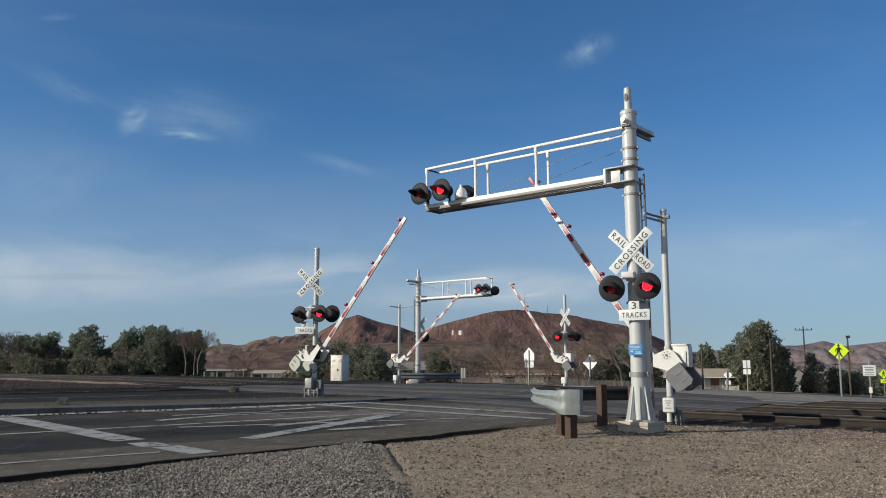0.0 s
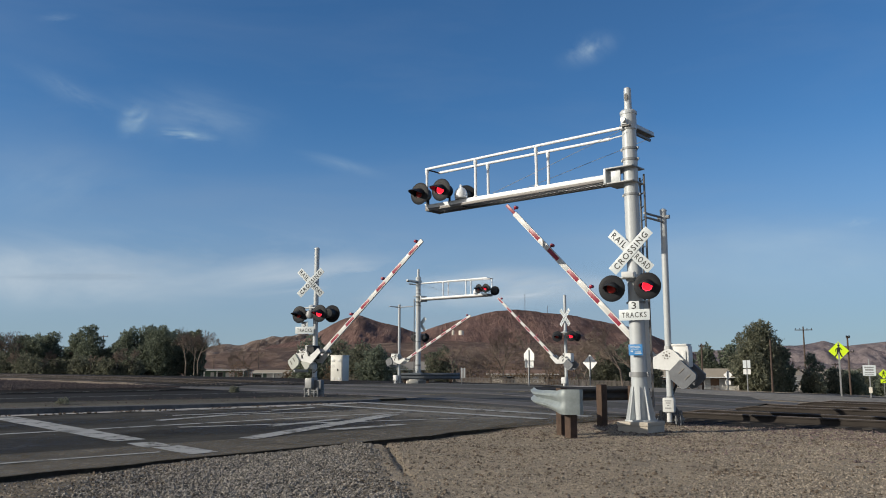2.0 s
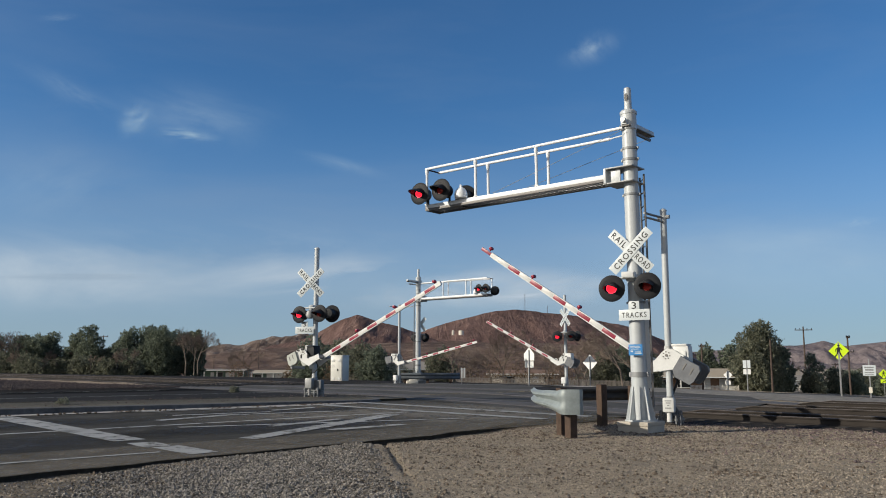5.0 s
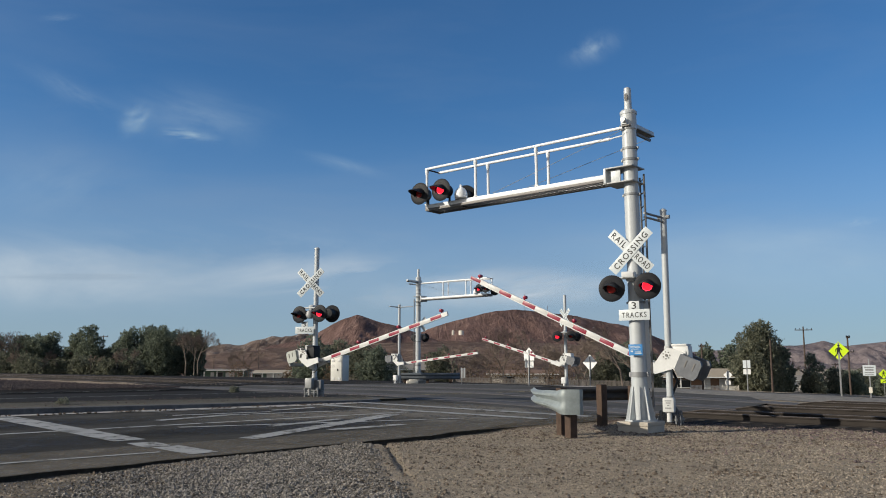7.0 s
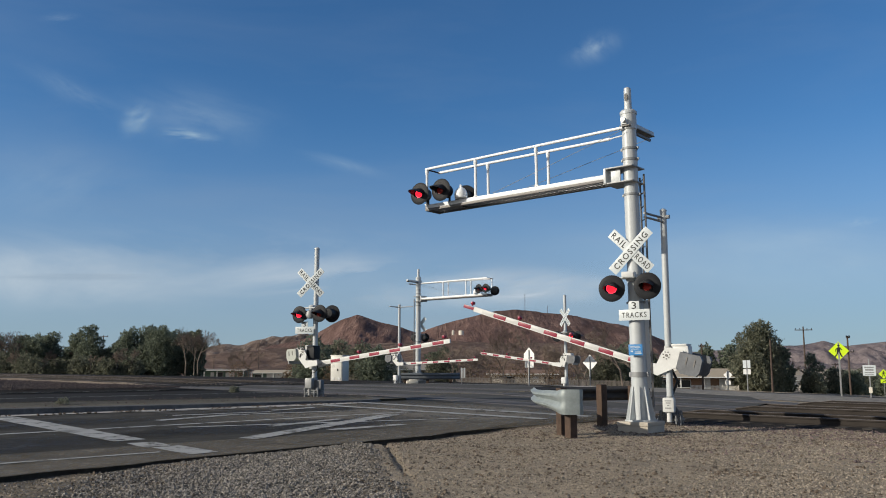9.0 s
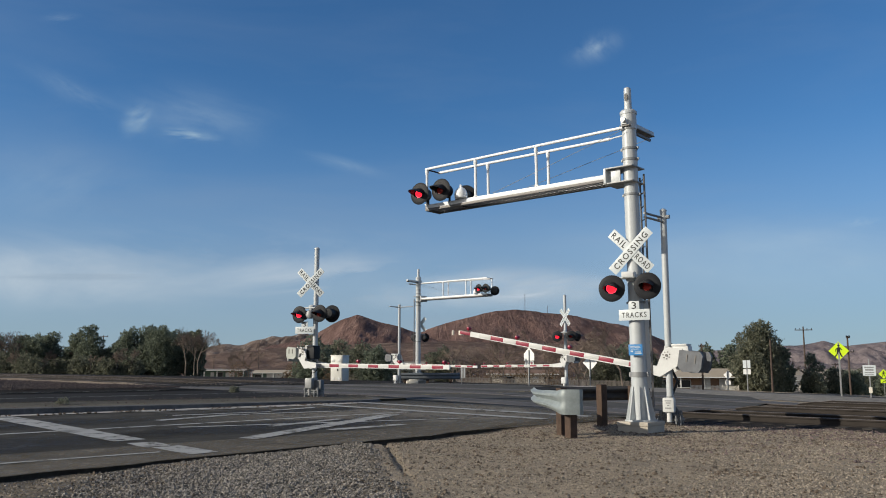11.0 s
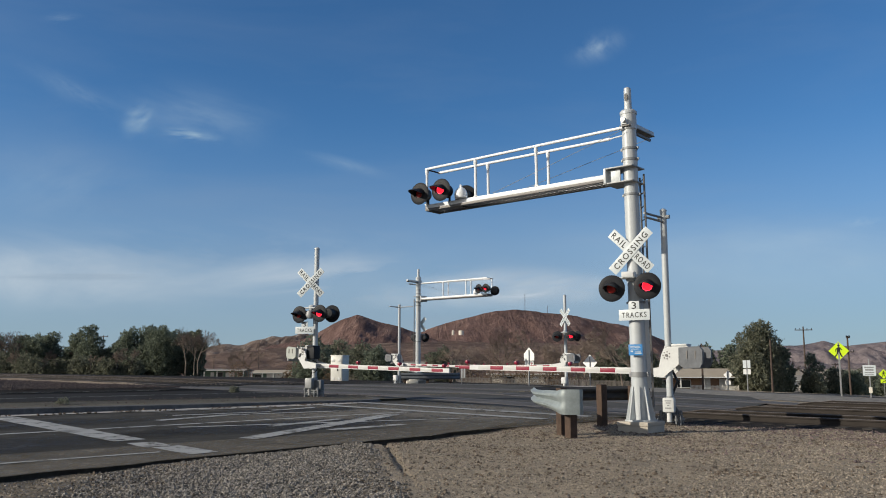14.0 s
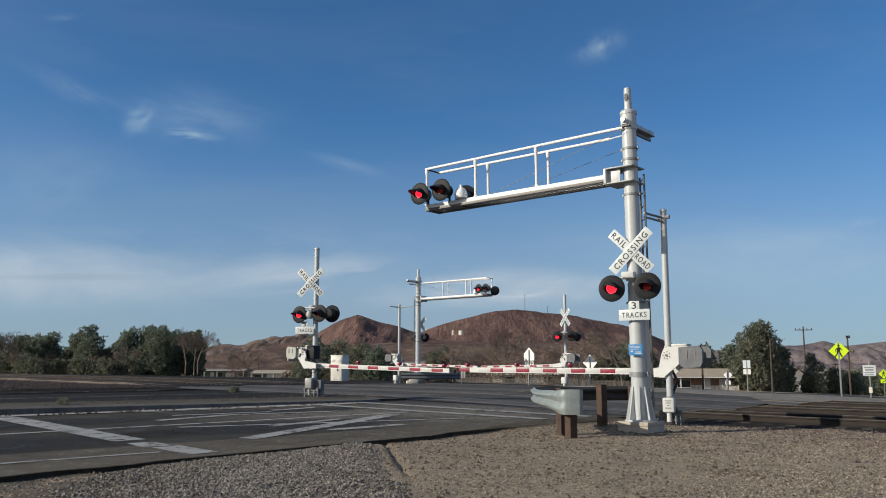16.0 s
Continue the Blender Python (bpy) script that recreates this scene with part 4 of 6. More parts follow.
def crossarm(parent, z, half, y=0.0, x0=0.0, m=Matrix()):
    bm = bmesh.new()
    rod(bm, m @ Vector((x0 - half, y, z)), m @ Vector((x0 + half, y, z)), 0.028, seg=10)
    lathe(bm, [(0.10, -0.06), (0.12, -0.02), (0.12, 0.06), (0.08, 0.10), (0.02, 0.12)], 14, m @ pose(x0, y * 0.6, z))
    part("crossarm", bm, "silver", parent, "crossarm carrying the lights")


def cantilever(m, reach, label, beat, face, far=False):
    """Tall pole with a walkway arm along +x that carries flashing lights. Traffic side is +y."""
    t = thing("cantilever_signal", m, label, "railroad signal", "cantilever signals over the road")
    bm = bmesh.new()
    box(bm, (0.75, 0.75, 0.09), pose(0, 0, 0.165, 0, 0, -3.4), 0.02)
    box(bm, (0.72, 0.72, 0.45), pose(0, 0, -0.10, 0, 0, -3.4), 0.02)
    part("foundation", bm, "concrete", t, "square concrete foundation")
    bm = bmesh.new()
    lathe(bm, [(0.172, 0.20), (0.172, 0.95), (0.170, 1.2), (0.166, 4.0), (0.160, 6.55), (0.158, 6.7)], 32)
    pole = part("pole", bm, "silver", t, "tall silver-painted tapered pole")
    bm = bmesh.new()
    lathe(bm, [(0.33, 0.20), (0.33, 0.24), (0.17, 0.242)], 24)
    foot = part("base_flange", bm, "silver", t, "round base flange")
    bm = bmesh.new()
    slab(bm, [(0.15, 0.0), (0.31, 0.0), (0.31, 0.04), (0.185, 0.73), (0.15, 0.73)], 0.03)
    gusset = finish("gusset", bm, "silver")
    for a in range(8):
        g = new("gusset", gusset)
        g.parent = foot
        g.matrix_basis = pose(0, 0, 0.21, 0, 0, 22.5 + 45 * a)
    bm = bmesh.new()
    for z, r in ((1.17, 0.187), (1.22, 0.184), (2.75, 0.182), (5.15, 0.178), (5.95, 0.176), (6.20, 0.176)):
        lathe(bm, [(r - 0.02, -0.03), (r, -0.025), (r, 0.025), (r - 0.02, 0.03)], 24, pose(0, 0, z))
        for sd in (-1, 1):
            box(bm, (0.06, 0.04, 0.05), pose(sd * (r + 0.01), 0.0, z), 0.006)
    part("clamp_band", bm, "galv", t, "steel clamp bands")
    bm = bmesh.new()
    lathe(bm, [(0.155, 6.62), (0.178, 6.64), (0.176, 6.98), (0.190, 6.99), (0.190, 7.05), (0.15, 7.09), (0.09, 7.10)], 28)
    part("pole_cap", bm, "silver", t, "wide cap at the pole top")
    bm = bmesh.new()
    lathe(bm, [(0.09, 7.08), (0.084, 7.2), (0.082, 7.56), (0.076, 7.61), (0.04, 7.63)], 20)
    fit = part("pole_top_fitting", bm, "silver", t, "small fitting on the pole top")
    bm = bmesh.new()
    lathe(bm, [(0.05, 0.0), (0.05, 0.03)], 14, pose(0, 0.062, 7.38, -90) @ Matrix.Diagonal((0.8, 1.9, 1, 1)))
    part("slot", bm, "black", fit, "dark oval opening")
    # bracket to the arm
    bm = bmesh.new()
    for z in (5.42, 5.76):
        box(bm, (0.70, 0.62, 0.03), pose(0.16, 0, z), 0.006)
    part("bracket_plate", bm, "galv", t, "flat steel bracket plates")
    bm = bmesh.new()
    box(bm, (0.06, 0.66, 0.34), pose(0.48, 0, 5.59), 0.008)
    box(bm, (0.30, 0.03, 0.28), pose(0.30, 0.2, 5.59), 0.004)
    part("bracket_end", bm, "silver", t, "silver bracket end plate")
    # walkway arm
    w = 0.27
    bm = bmesh.new()
    for y in (-w, w):
        box(bm, (reach - 0.5, 0.045, 0.10), pose((reach + 0.5) / 2, y, 5.585), 0.006)
    arm = part("walkway_arm", bm, "silver_sunlit", t, "long silver walkway arm")
    bm = bmesh.new()
    k = 0.62
    while k < reach - 0.06:
        box(bm, (0.022, 2 * w - 0.05, 0.03), pose(k, 0, 5.535))
        k += 0.11
    part("grating_edge", bm, "galv", arm, "grey edges of the grating's crossbars")
    bm = bmesh.new()
    for y in (-w, w):
        box(bm, (reach - 0.5, 0.05, 0.06), pose((reach + 0.5) / 2, y * 0.985, 5.505), 0.004)
    box(bm, (0.05, 2 * w + 0.05, 0.15), pose(reach - 0.02, 0, 5.545), 0.006)
    part("toe_channel", bm, "grating", arm, "dark steel channel under the walkway")
    bm = bmesh.new()
    for y in (-0.18, -0.09, 0, 0.09, 0.18):
        box(bm, (reach - 0.62, 0.006, 0.03), pose((reach + 0.55) / 2, y, 5.555))
    part("grating", bm, "grating", arm, "dark open steel grating")
    for y in (w, -w):
        bm = bmesh.new()
        if y > 0:
            rod(bm, (0.05, 0.20, 6.66), (reach, y, 6.60), 0.05 if far else 0.036, seg=10)
        else:
            rod(bm, (0.62, y, 6.60), (reach, y, 6.60), 0.05 if far else 0.036, seg=10)
            rod(bm, (0.12, -0.10, 6.58), (0.62, y, 6.60), 0.016, seg=8)
        part("handrail", bm, "silver_sunlit", t, "thin tubular handrail")
        for x in (reach * 0.40, reach * 0.715) + ((reach - 0.04,) if y > 0 else ()):
            bm = bmesh.new()
            rod(bm, (x, y, 5.63), (x, y, 6.60), 0.038, 0.034, seg=8)
            box(bm, (0.12, 0.06, 0.02), pose(x, y, 5.65))
            lathe(bm, [(0.04, -0.07), (0.05, 0.0), (0.04, 0.07)], 8, pose(x, y, 6.52))
            part("handrail_post", bm, "silver_sunlit", t)
    bm = bmesh.new()
    rod(bm, (reach - 0.01, -w, 6.60), (reach - 0.01, w, 6.60), 0.022, seg=8)
    part("end_rail", bm, "black", t)
    # stay beam at the pole top and its rods
    bm = bmesh.new()
    box(bm, (0.14, 1.40, 0.11), pose(0.0, -0.45, 6.77), 0.01)
    rod(bm, (0.0, 0.24, 6.82), (0.0, 0.30, 6.82), 0.06, seg=14)
    part("stay_beam", bm, "silver", t, "short beam across the pole top")
    bm = bmesh.new()
    box(bm, (0.24, 1.30, 0.025), pose(0.0, -0.42, 6.695), 0.004)
    box(bm, (0.05, 0.70, 0.06), pose(-0.1, -0.5, 6.56), 0.004)
    part("stay_bracket", bm, "grating", t, "dark steel plate under the beam")
    bm = bmesh.new()
    for y in (0.26, -0.9):
        rod(bm, (0.02, y, 6.6), (reach * 0.62, math.copysign(w, y), 5.66), 0.006, seg=5)
    part("stay_rod", bm, "galv", t, "thin stay rods")
    # ladder beside the pole, seen edge on
    bm = bmesh.new()
    lx, ly, ex, ey = -0.145, -0.245, 0.12, -0.147
    for sd in (-1, 1):
        rod(bm, (lx + sd * ex, ly + sd * ey, 0.5), (lx + sd * ex, ly + sd * ey, 5.6), 0.022, seg=6)
    k = 0.7
    while k < 5.5:
        rod(bm, (lx - ex, ly - ey, k), (lx + ex, ly + ey, k), 0.012, seg=6)
        k += 0.3
    for z in (1.2, 3.0, 5.2):
        rod(bm, (0, 0, z), (lx, ly, z), 0.018, seg=6)
    part("ladder", bm, "grating", t, "dark steel ladder fixed beside the pole")
    # heads on the arm
    xs = (reach - 0.08, reach - 0.80) if face > 0 else (reach + 0.12, reach - 0.42)
    for x in xs:
        bm = bmesh.new()
        rod(bm, (x, 0.27 * face, 5.62), (x, 0.27 * face, 6.02), 0.03, seg=10)
        rod(bm, (x, 0.27 * face, 5.9), (x, 0.40 * face, 5.9), 0.03, seg=10)
        part("lamp_stem", bm, "black", t)
    sgn = 180 if face > 0 else 0
    for x, lead in ((xs[0], face > 0), (xs[1], face < 0)):
        flasher(t, pose(x, 0.62 * face, 5.88 if face > 0 else 5.92, 0, 0, sgn + 4 * face), beat, lead)
    bx = reach - 1.02 if face > 0 else reach + 0.30
    bm = bmesh.new()
    rod(bm, (bx, -0.05 * face, 5.5), (bx, -0.05 * face, 5.9), 0.03, seg=10)
    part("lamp_stem", bm, "black", t)
    flasher(t, pose(bx, -0.12 * face, 5.80, 0, 0, 180 - sgn + 25), "", False, "blackdisc")
    bm = bmesh.new()
    lathe(bm, [(0.16, 0.0), (0.17, 0.10), (0.15, 0.17), (0.10, 0.24), (0.04, 0.28), (0.03, 0.34)], 18)
    part("bell", bm, "silver_sunlit", t, "round silver bell casting", pose(reach - 1.20 if face > 0 else reach - 0.9, 0.30 * face, 5.66))
    return t


def pole_lights(t, z, beat, first, turn, y, half=0.38, x0=0.0):
    """Pair of flashing lights on a pole; turn faces them."""
    crossarm(t, z + 0.20, half, y * 0.8, -x0, pose(0, 0, 0, 0, 0, turn))
    q = pose(0, 0, 0, 0, 0, turn)
    flasher(t, q @ pose(-half - x0, y, z - 0.02), beat, first)
    flasher(t, q @ pose(half - x0, y, z), beat, not first)


# the near cantilever
near_cant = cantilever(Matrix.Translation((4.245, 18.27, -0.03)) @ Matrix.Rotation(radians(-0.5), 4, "Y") @ pose(0, 0, 0, 0, 0, GATE_TURN), 5.78, "tall silver cantilever signal with crossbuck and red flashing lights", "near", 1)
crossbuck(near_cant, pose(-0.025, 0.20, 3.87, 0, 0, 180 + 8))
pole_lights(near_cant, 3.07, "near", True, 180 + 14, -0.36, 0.385, 0.05)
tracks_sign(near_cant, pose(-0.06, 0.23, 2.47, 0, 0, 180 + 6))
bm = bmesh.new()
box(bm, (0.29, 0.16, 0.15), Matrix(), 0.025)
box(bm, (0.24, 0.02, 0.11), pose(0, 0.085, 0), 0.008)
part("terminal_box", bm, "white", near_cant, "white rectangular terminal box", pose(0.0, 0.30, 3.33, 0, 0, 14))
bm = bmesh.new()
box(bm, (0.10, 0.05, 1.9), pose(-0.155, -0.165, 1.85, 0, 0, 40), 0.006)
part("cable_duct", bm, "greysign", near_cant, "flat grey cable duct strapped beside the pole")
blue = plate(near_cant, pose(-0.06, 0.235, 1.72, 0, 0, 180 + 12), 0.30, 0.235, "", 0, 0, "small blue notice plate", "blue")
bars(blue, [(-0.01, 0.075, 0.20, 0.010), (0, 0.045, 0.22, 0.010), (-0.01, 0.015, 0.18, 0.010), (-0.08, -0.03, 0.05, 0.03), (0.05, -0.03, 0.13, 0.010), (0.05, -0.07, 0.15, 0.022)], "signwhite")

# the near gate on its own mast
near_gate = thing("crossing_gate", pose(5.50, 20.56, 0.03, 0, 0, ARM_TURN), "white crossing gate on a tall silver mast, striped arm lowering", "crossing gate", "crossing gates")
mast(near_gate, 5.18, 0.08)
junction_box(near_gate, pose(0, 0, 0, 0, 0, -ARM_TURN) @ pose(-0.10, -0.26, 0.40, 0, 0, -28), "white", True)
base_frame(near_gate)
bm = bmesh.new()
rod(bm, (0.0, -0.12, 1.3), (-0.14, -0.16, 0.95), 0.03, seg=8)
rod(bm, (-0.14, -0.16, 0.95), (0.0, -0.12, 0.6), 0.03, seg=8)
part("cable_conduit", bm, "black", near_gate, "black bent cable conduit")
bm = bmesh.new()
rod(bm, (0, 0, 4.98), (0.10, 0.95, 4.98), 0.03, seg=8)
rod(bm, (0, 0, 4.88), (0.10, 0.95, 4.88), 0.03, seg=8)
rod(bm, (-0.16, 0, 5.0), (0.14, 0, 5.0), 0.05, seg=8)
part("mast_brace", bm, "galv", near_gate, "steel brace to the cantilever pole")
NEAR_ROWS = [(0, 55.4), (1.5, 48.4), (3.5, 39.5), (5.2, 32.1), (7, 24.8), (9, 17.1), (10.7, 11.1), (12.5, 5.6), (13.5, 2.7), (14.45, 0.3), (16, 0.3)]
gate(near_gate, 1.58, 5.95, NEAR_ROWS, 1.45, 0.842, (2.75, 4.40, 6.04), -0.13, bulk=0.93, drop=-0.39, tip=0.40)

# signal on the median
left_sig = thing("crossing_signal", pose(-4.33, 28.5, 0.40, 0, 0, ARM_TURN + 180), "silver crossing signal with crossbuck, flashing lights and gate, on the median", "railroad signal", "crossing signals with gates")
mast(left_sig, 4.98, 0.085)
crossbuck(left_sig, pose(-0.10, -0.17, 3.79, 0, 0, 20))
pole_lights(left_sig, 2.72, "near", True, 10, -0.30, 0.41, 0.05)
flasher(left_sig, pose(0.60, 0.16, 2.72, 0, 0, 200), "", False)
bm = bmesh.new()
lathe(bm, [(0.05, -0.16), (0.15, -0.14), (0.17, -0.02), (0.12, 0.1), (0.04, 0.14)], 18)
part("bell", bm, "galv", left_sig, "grey warning bell", pose(-0.05, -0.20, 2.72))
tracks_sign(left_sig, pose(-0.24, -0.28, 2.17, 0, 0, 18))
junction_box(left_sig, pose(0, 0, 0, 0, 0, -ARM_TURN - 180) @ pose(-0.13, -0.17, 0.40, 0, 0, -25), "galv")
junction_box(left_sig, pose(0, 0, 0, 0, 0, -ARM_TURN - 180) @ pose(0.18, -0.12, 0.34, 0, 0, -25), "weight")
base_frame(left_sig, "galv")
LEFT_ROWS = [(0, 49.2), (1, 44.2), (2, 39.2), (3.5, 31.7), (5.2, 23.2), (7, 14.8), (9, 6.8), (10.3, 2.2), (11.5, -1.7), (16, -1.7)]
gate(left_sig, 1.43, 5.85, LEFT_ROWS, 1.00, 0.84, (2.25, 3.95, 5.65), -0.30, 0.22, "blackdisc", "weightpale", 0.72)

bm = bmesh.new()
pts = [Vector((0.10, -0.2, 1.15))] + [Vector((0.16 + 0.17 * math.sin(a * 0.35), -0.2, 0.95 + 0.19 * math.cos(a * 0.35))) for a in range(1, 9)] + [Vector((0.05, -0.12, 0.75))]
for a, b in zip(pts, pts[1:]):
    rod(bm, a, b, 0.018, seg=6)
part("cable", bm, "black", left_sig, "black cable loop under the mechanism")
bm = bmesh.new()
lathe(bm, [(0.03, -0.1), (0.09, -0.08), (0.10, 0.05), (0.05, 0.1)], 12, pose(0.0, -0.12, 0.96))
part("cable_gland", bm, "white", left_sig, "white round cable fitting")

# signal on the far side of the median
far_sig = thing("crossing_signal", pose(6.74, 46.25, 0.24, 0, 0, ARM_TURN), "silver crossing signal with crossbuck and lowering gate beyond the tracks", "railroad signal", "crossing signals with gates")
mast(far_sig, 5.05, 0.085)
crossbuck(far_sig, pose(-0.09, 0.18, 3.83, 0, 0, 180 - 28))
pole_lights(far_sig, 2.80, "far", True, 180 + 16, -0.34, 0.38)
flasher(far_sig, pose(-0.62, -0.20, 2.80, 0, 0, -20), "", False)
junction_box(far_sig, pose(0, 0.25, 0.40))
FAR_R = [(0, 55.7), (1.5, 46.2), (3.5, 35.7), (5.2, 26.0), (7, 16.2), (9, 7.6), (10.2, 2.9), (11.3, -0.8), (16, -0.8)]
gate(far_sig, 1.64, 5.5, FAR_R, 0.95, 0.82, (2.1, 3.7, 5.3), 0.12, bulk=0.8)

# the far cantilever and its gate
far_cant = cantilever(pose(-1.66, 56.1, 0.30, 0, 0, GATE_TURN + 180), 5.95, "silver cantilever signal with red lights beyond the tracks", "far", -1, True)
pole_lights(far_cant, 3.05, "", True, 180 + 20, -0.34)
crossbuck(far_cant, pose(0.0, 0.24, 3.9, 0, 0, 180))
far_gate = thing("crossing_gate", pose(-2.80, 53.8, 0.28, 0, 0, ARM_TURN + 180), "white railroad gate mechanism on a silver mast beyond the railway", "crossing gate", "crossing gates")
mast(far_gate, 5.05, 0.08)
junction_box(far_gate, pose(-0.05, -0.28, 0.42))
bm = bmesh.new()
rod(bm, (0, 0, 4.9), (0.0, -1.0, 4.9), 0.03, seg=8)
rod(bm, (-0.3, 0, 4.9), (1.1, 0, 4.9), 0.03, seg=8)
part("mast_brace", bm, "galv", far_gate, "steel brace to the cantilever pole")
FAR_L = [(0, 42.3), (1.5, 31.2), (3.5, 18.8), (5.2, 11.5), (7, 6.1), (9, 2.4), (10.2, 0.0), (11.2, -1.7), (16, -1.7)]
gate(far_gate, 1.70, 6.1, FAR_L, 1.05, 0.86, (2.3, 4.0, 5.9), -0.10, bulk=0.8)



# ---- guardrails ----
def w_beam(path, height, mat, parent, z, lean=0.0):
    """Corrugated steel beam along a plan path."""
    prof = [(0.0, 0.5), (0.03, 0.42), (0.075, 0.34), (0.08, 0.22), (0.03, 0.10), (0.0, 0.0), (0.03, -0.10), (0.08, -0.22), (0.075, -0.34), (0.03, -0.42), (0.0, -0.5)]
    bm = bmesh.new()
    rows = []
    for i, p in enumerate(path):
        a, b = path[max(0, i - 1)], path[min(len(path) - 1, i + 1)]
        d = Vector((b[0] - a[0], b[1] - a[1])).normalized()
        n = Vector((d.y, -d.x))
        h = height * (p[2] if len(p) > 2 else 1.0)
        c = p[3] if len(p) > 3 else 1.0
        rows.append([[bm.verts.new((p[0] + n.x * (o * c + off), p[1] + n.y * (o * c + off), z + (p[4] if len(p) > 4 else 0.0) + h * f)) for o, f in prof] for off in (0.0, -0.006)])
    for a, b in zip(rows, rows[1:]):
        for s in (0, 1):
            for j in range(len(prof) - 1):
                bm.faces.new((a[s][j], a[s][j + 1], b[s][j + 1], b[s][j]))
        for j in (0, len(prof) - 1):
            bm.faces.new((a[0][j], b[0][j], b[1][j], a[1][j]))
    return part("w_beam", bm, mat, parent, "corrugated galvanised steel beam")


guard = thing("guardrail", Matrix(), "galvanised guardrail with flared end on brown wooden posts", "guardrail", "guardrails")
w_beam([(2.12, 19.75, 1.0, 1, 0.06), (2.05, 18.8, 0.97, 1, 0.06), (2.0, 18.15, 0.95, 1, 0.06), (2.07, 17.65, 1.0, 1, 0.05), (2.20, 17.35, 1.15, 1, 0.03), (2.30, 17.1, 1.3, 0.8), (2.33, 16.93, 1.45, 0.4), (2.37, 16.84, 1.5, 0.15), (2.44, 16.80, 1.5, 0.1), (2.70, 16.78, 1.5, 0.1), (2.76, 16.82, 1.5, 0.15),
        (2.78, 16.90, 1.48, 0.1), (2.78, 16.98, 1.46, 0.1)], 0.33, "guard", guard, 0.635)
w_beam([(2.12, 19.78, 1, 1, 0.06), (2.7, 20.1, 1, 1, 0.06), (3.4, 20.38, 1, 1, 0.06), (4.1, 20.64, 1.03, 1, 0.06), (4.75, 20.88, 1.03, 1, 0.06)], 0.33, "guardback", guard, 0.635)
for x, y, s, zt, zb in ((2.555, 17.02, 0.18, 0.80, -0.3), (2.43, 17.45, 0.16, 0.90, -0.2), (3.73, 19.95, 0.18, 0.92, -0.2), (4.62, 20.62, 0.18, 0.88, -0.2)):
    bm = bmesh.new()
    box(bm, (s, s, zt - zb), pose(x, y, (zt + zb) / 2, 0, 0, 32), 0.012)
    part("post", bm, "wood", guard, "brown creosoted wooden post")

far_guard = thing("guardrail", Matrix(), "dull steel guardrail on wooden posts beyond the railway", "guardrail", "guardrails")
w_beam([(-2.75, 55.2), (-1.0, 55.0), (0.6, 55.6), (1.1, 56.4)], 0.42, "guarddull", far_guard, 0.78)
for x, y in ((-2.5, 55.3), (-1.0, 55.2), (0.5, 55.75)):
    bm = bmesh.new()
    box(bm, (0.18, 0.18, 0.95), pose(x, y, 0.55), 0.01)
    part("post", bm, "wood", far_guard, "brown wooden post")


# ---- equipment cabinet ----
def cabinet_box():
    t = thing("equipment_cabinet", pose(-7.45, 61.0, 0.2, 0, 0, -24), "tall cream metal signal equipment cabinet with one door", "cabinet")
    bm = bmesh.new()
    box(bm, (0.95, 0.95, 1.95), pose(0, 0, 1.0), 0.02)
    box(bm, (1.03, 1.03, 0.07), pose(0, 0, 2.0), 0.02)
    part("body", bm, "cabinet", t)
    bm = bmesh.new()
    box(bm, (0.84, 0.03, 1.78), pose(0, -0.485, 1.0), 0.008)
    d = part("door", bm, "cabinet", t, "cream steel door")
    for x in (-0.24, 0.24):
        for z in (0.35, 1.65):
            bm = bmesh.new()
            box(bm, (0.22, 0.02, 0.16), pose(x, -0.505, z), 0.02)
            part("vent", bm, "white", d)
    bm = bmesh.new()
    box(bm, (0.10, 0.05, 0.16), pose(0.12, -0.51, 0.98), 0.01)
    part("handle", bm, "black", d, "black handle")
    bm = bmesh.new()
    for k in range(3):
        box(bm, (0.26, 0.006, 0.025), pose(-0.25, -0.503, 1.32 - 0.07 * k))
    part("print_bar", bm, "bars", d)


cabinet_box()


# ---- road signs ----
def sign_post(m, h, label, category="road sign", mat="galv", r=0.03):
    t = thing("road_sign", m, label, category)
    bm = bmesh.new()
    box(bm, (2 * r, 2 * r, h + 0.3), pose(0, 0.02, h / 2 - 0.15), 0.004)
    part("post", bm, mat, t, "thin steel post")
    return t


def shape(t, outline, mat, z, y=-0.02, name="sign_face", label=""):
    bm = bmesh.new()
    slab(bm, outline, 0.005)
    return part(name, bm, mat, t, label, pose(0, y, z))


def diamond(s):
    d = s * 0.7071
    return [(0, -d), (d, 0), (0, d), (-d, 0)]


def rect(w, h):
    return [(-w / 2, -h / 2), (w / 2, -h / 2), (w / 2, h / 2), (-w / 2, h / 2)]


def ngon(n, r, a0=0.0):
    return [(r * math.cos(a0 + 2 * math.pi * k / n), r * math.sin(a0 + 2 * math.pi * k / n)) for k in range(n)]


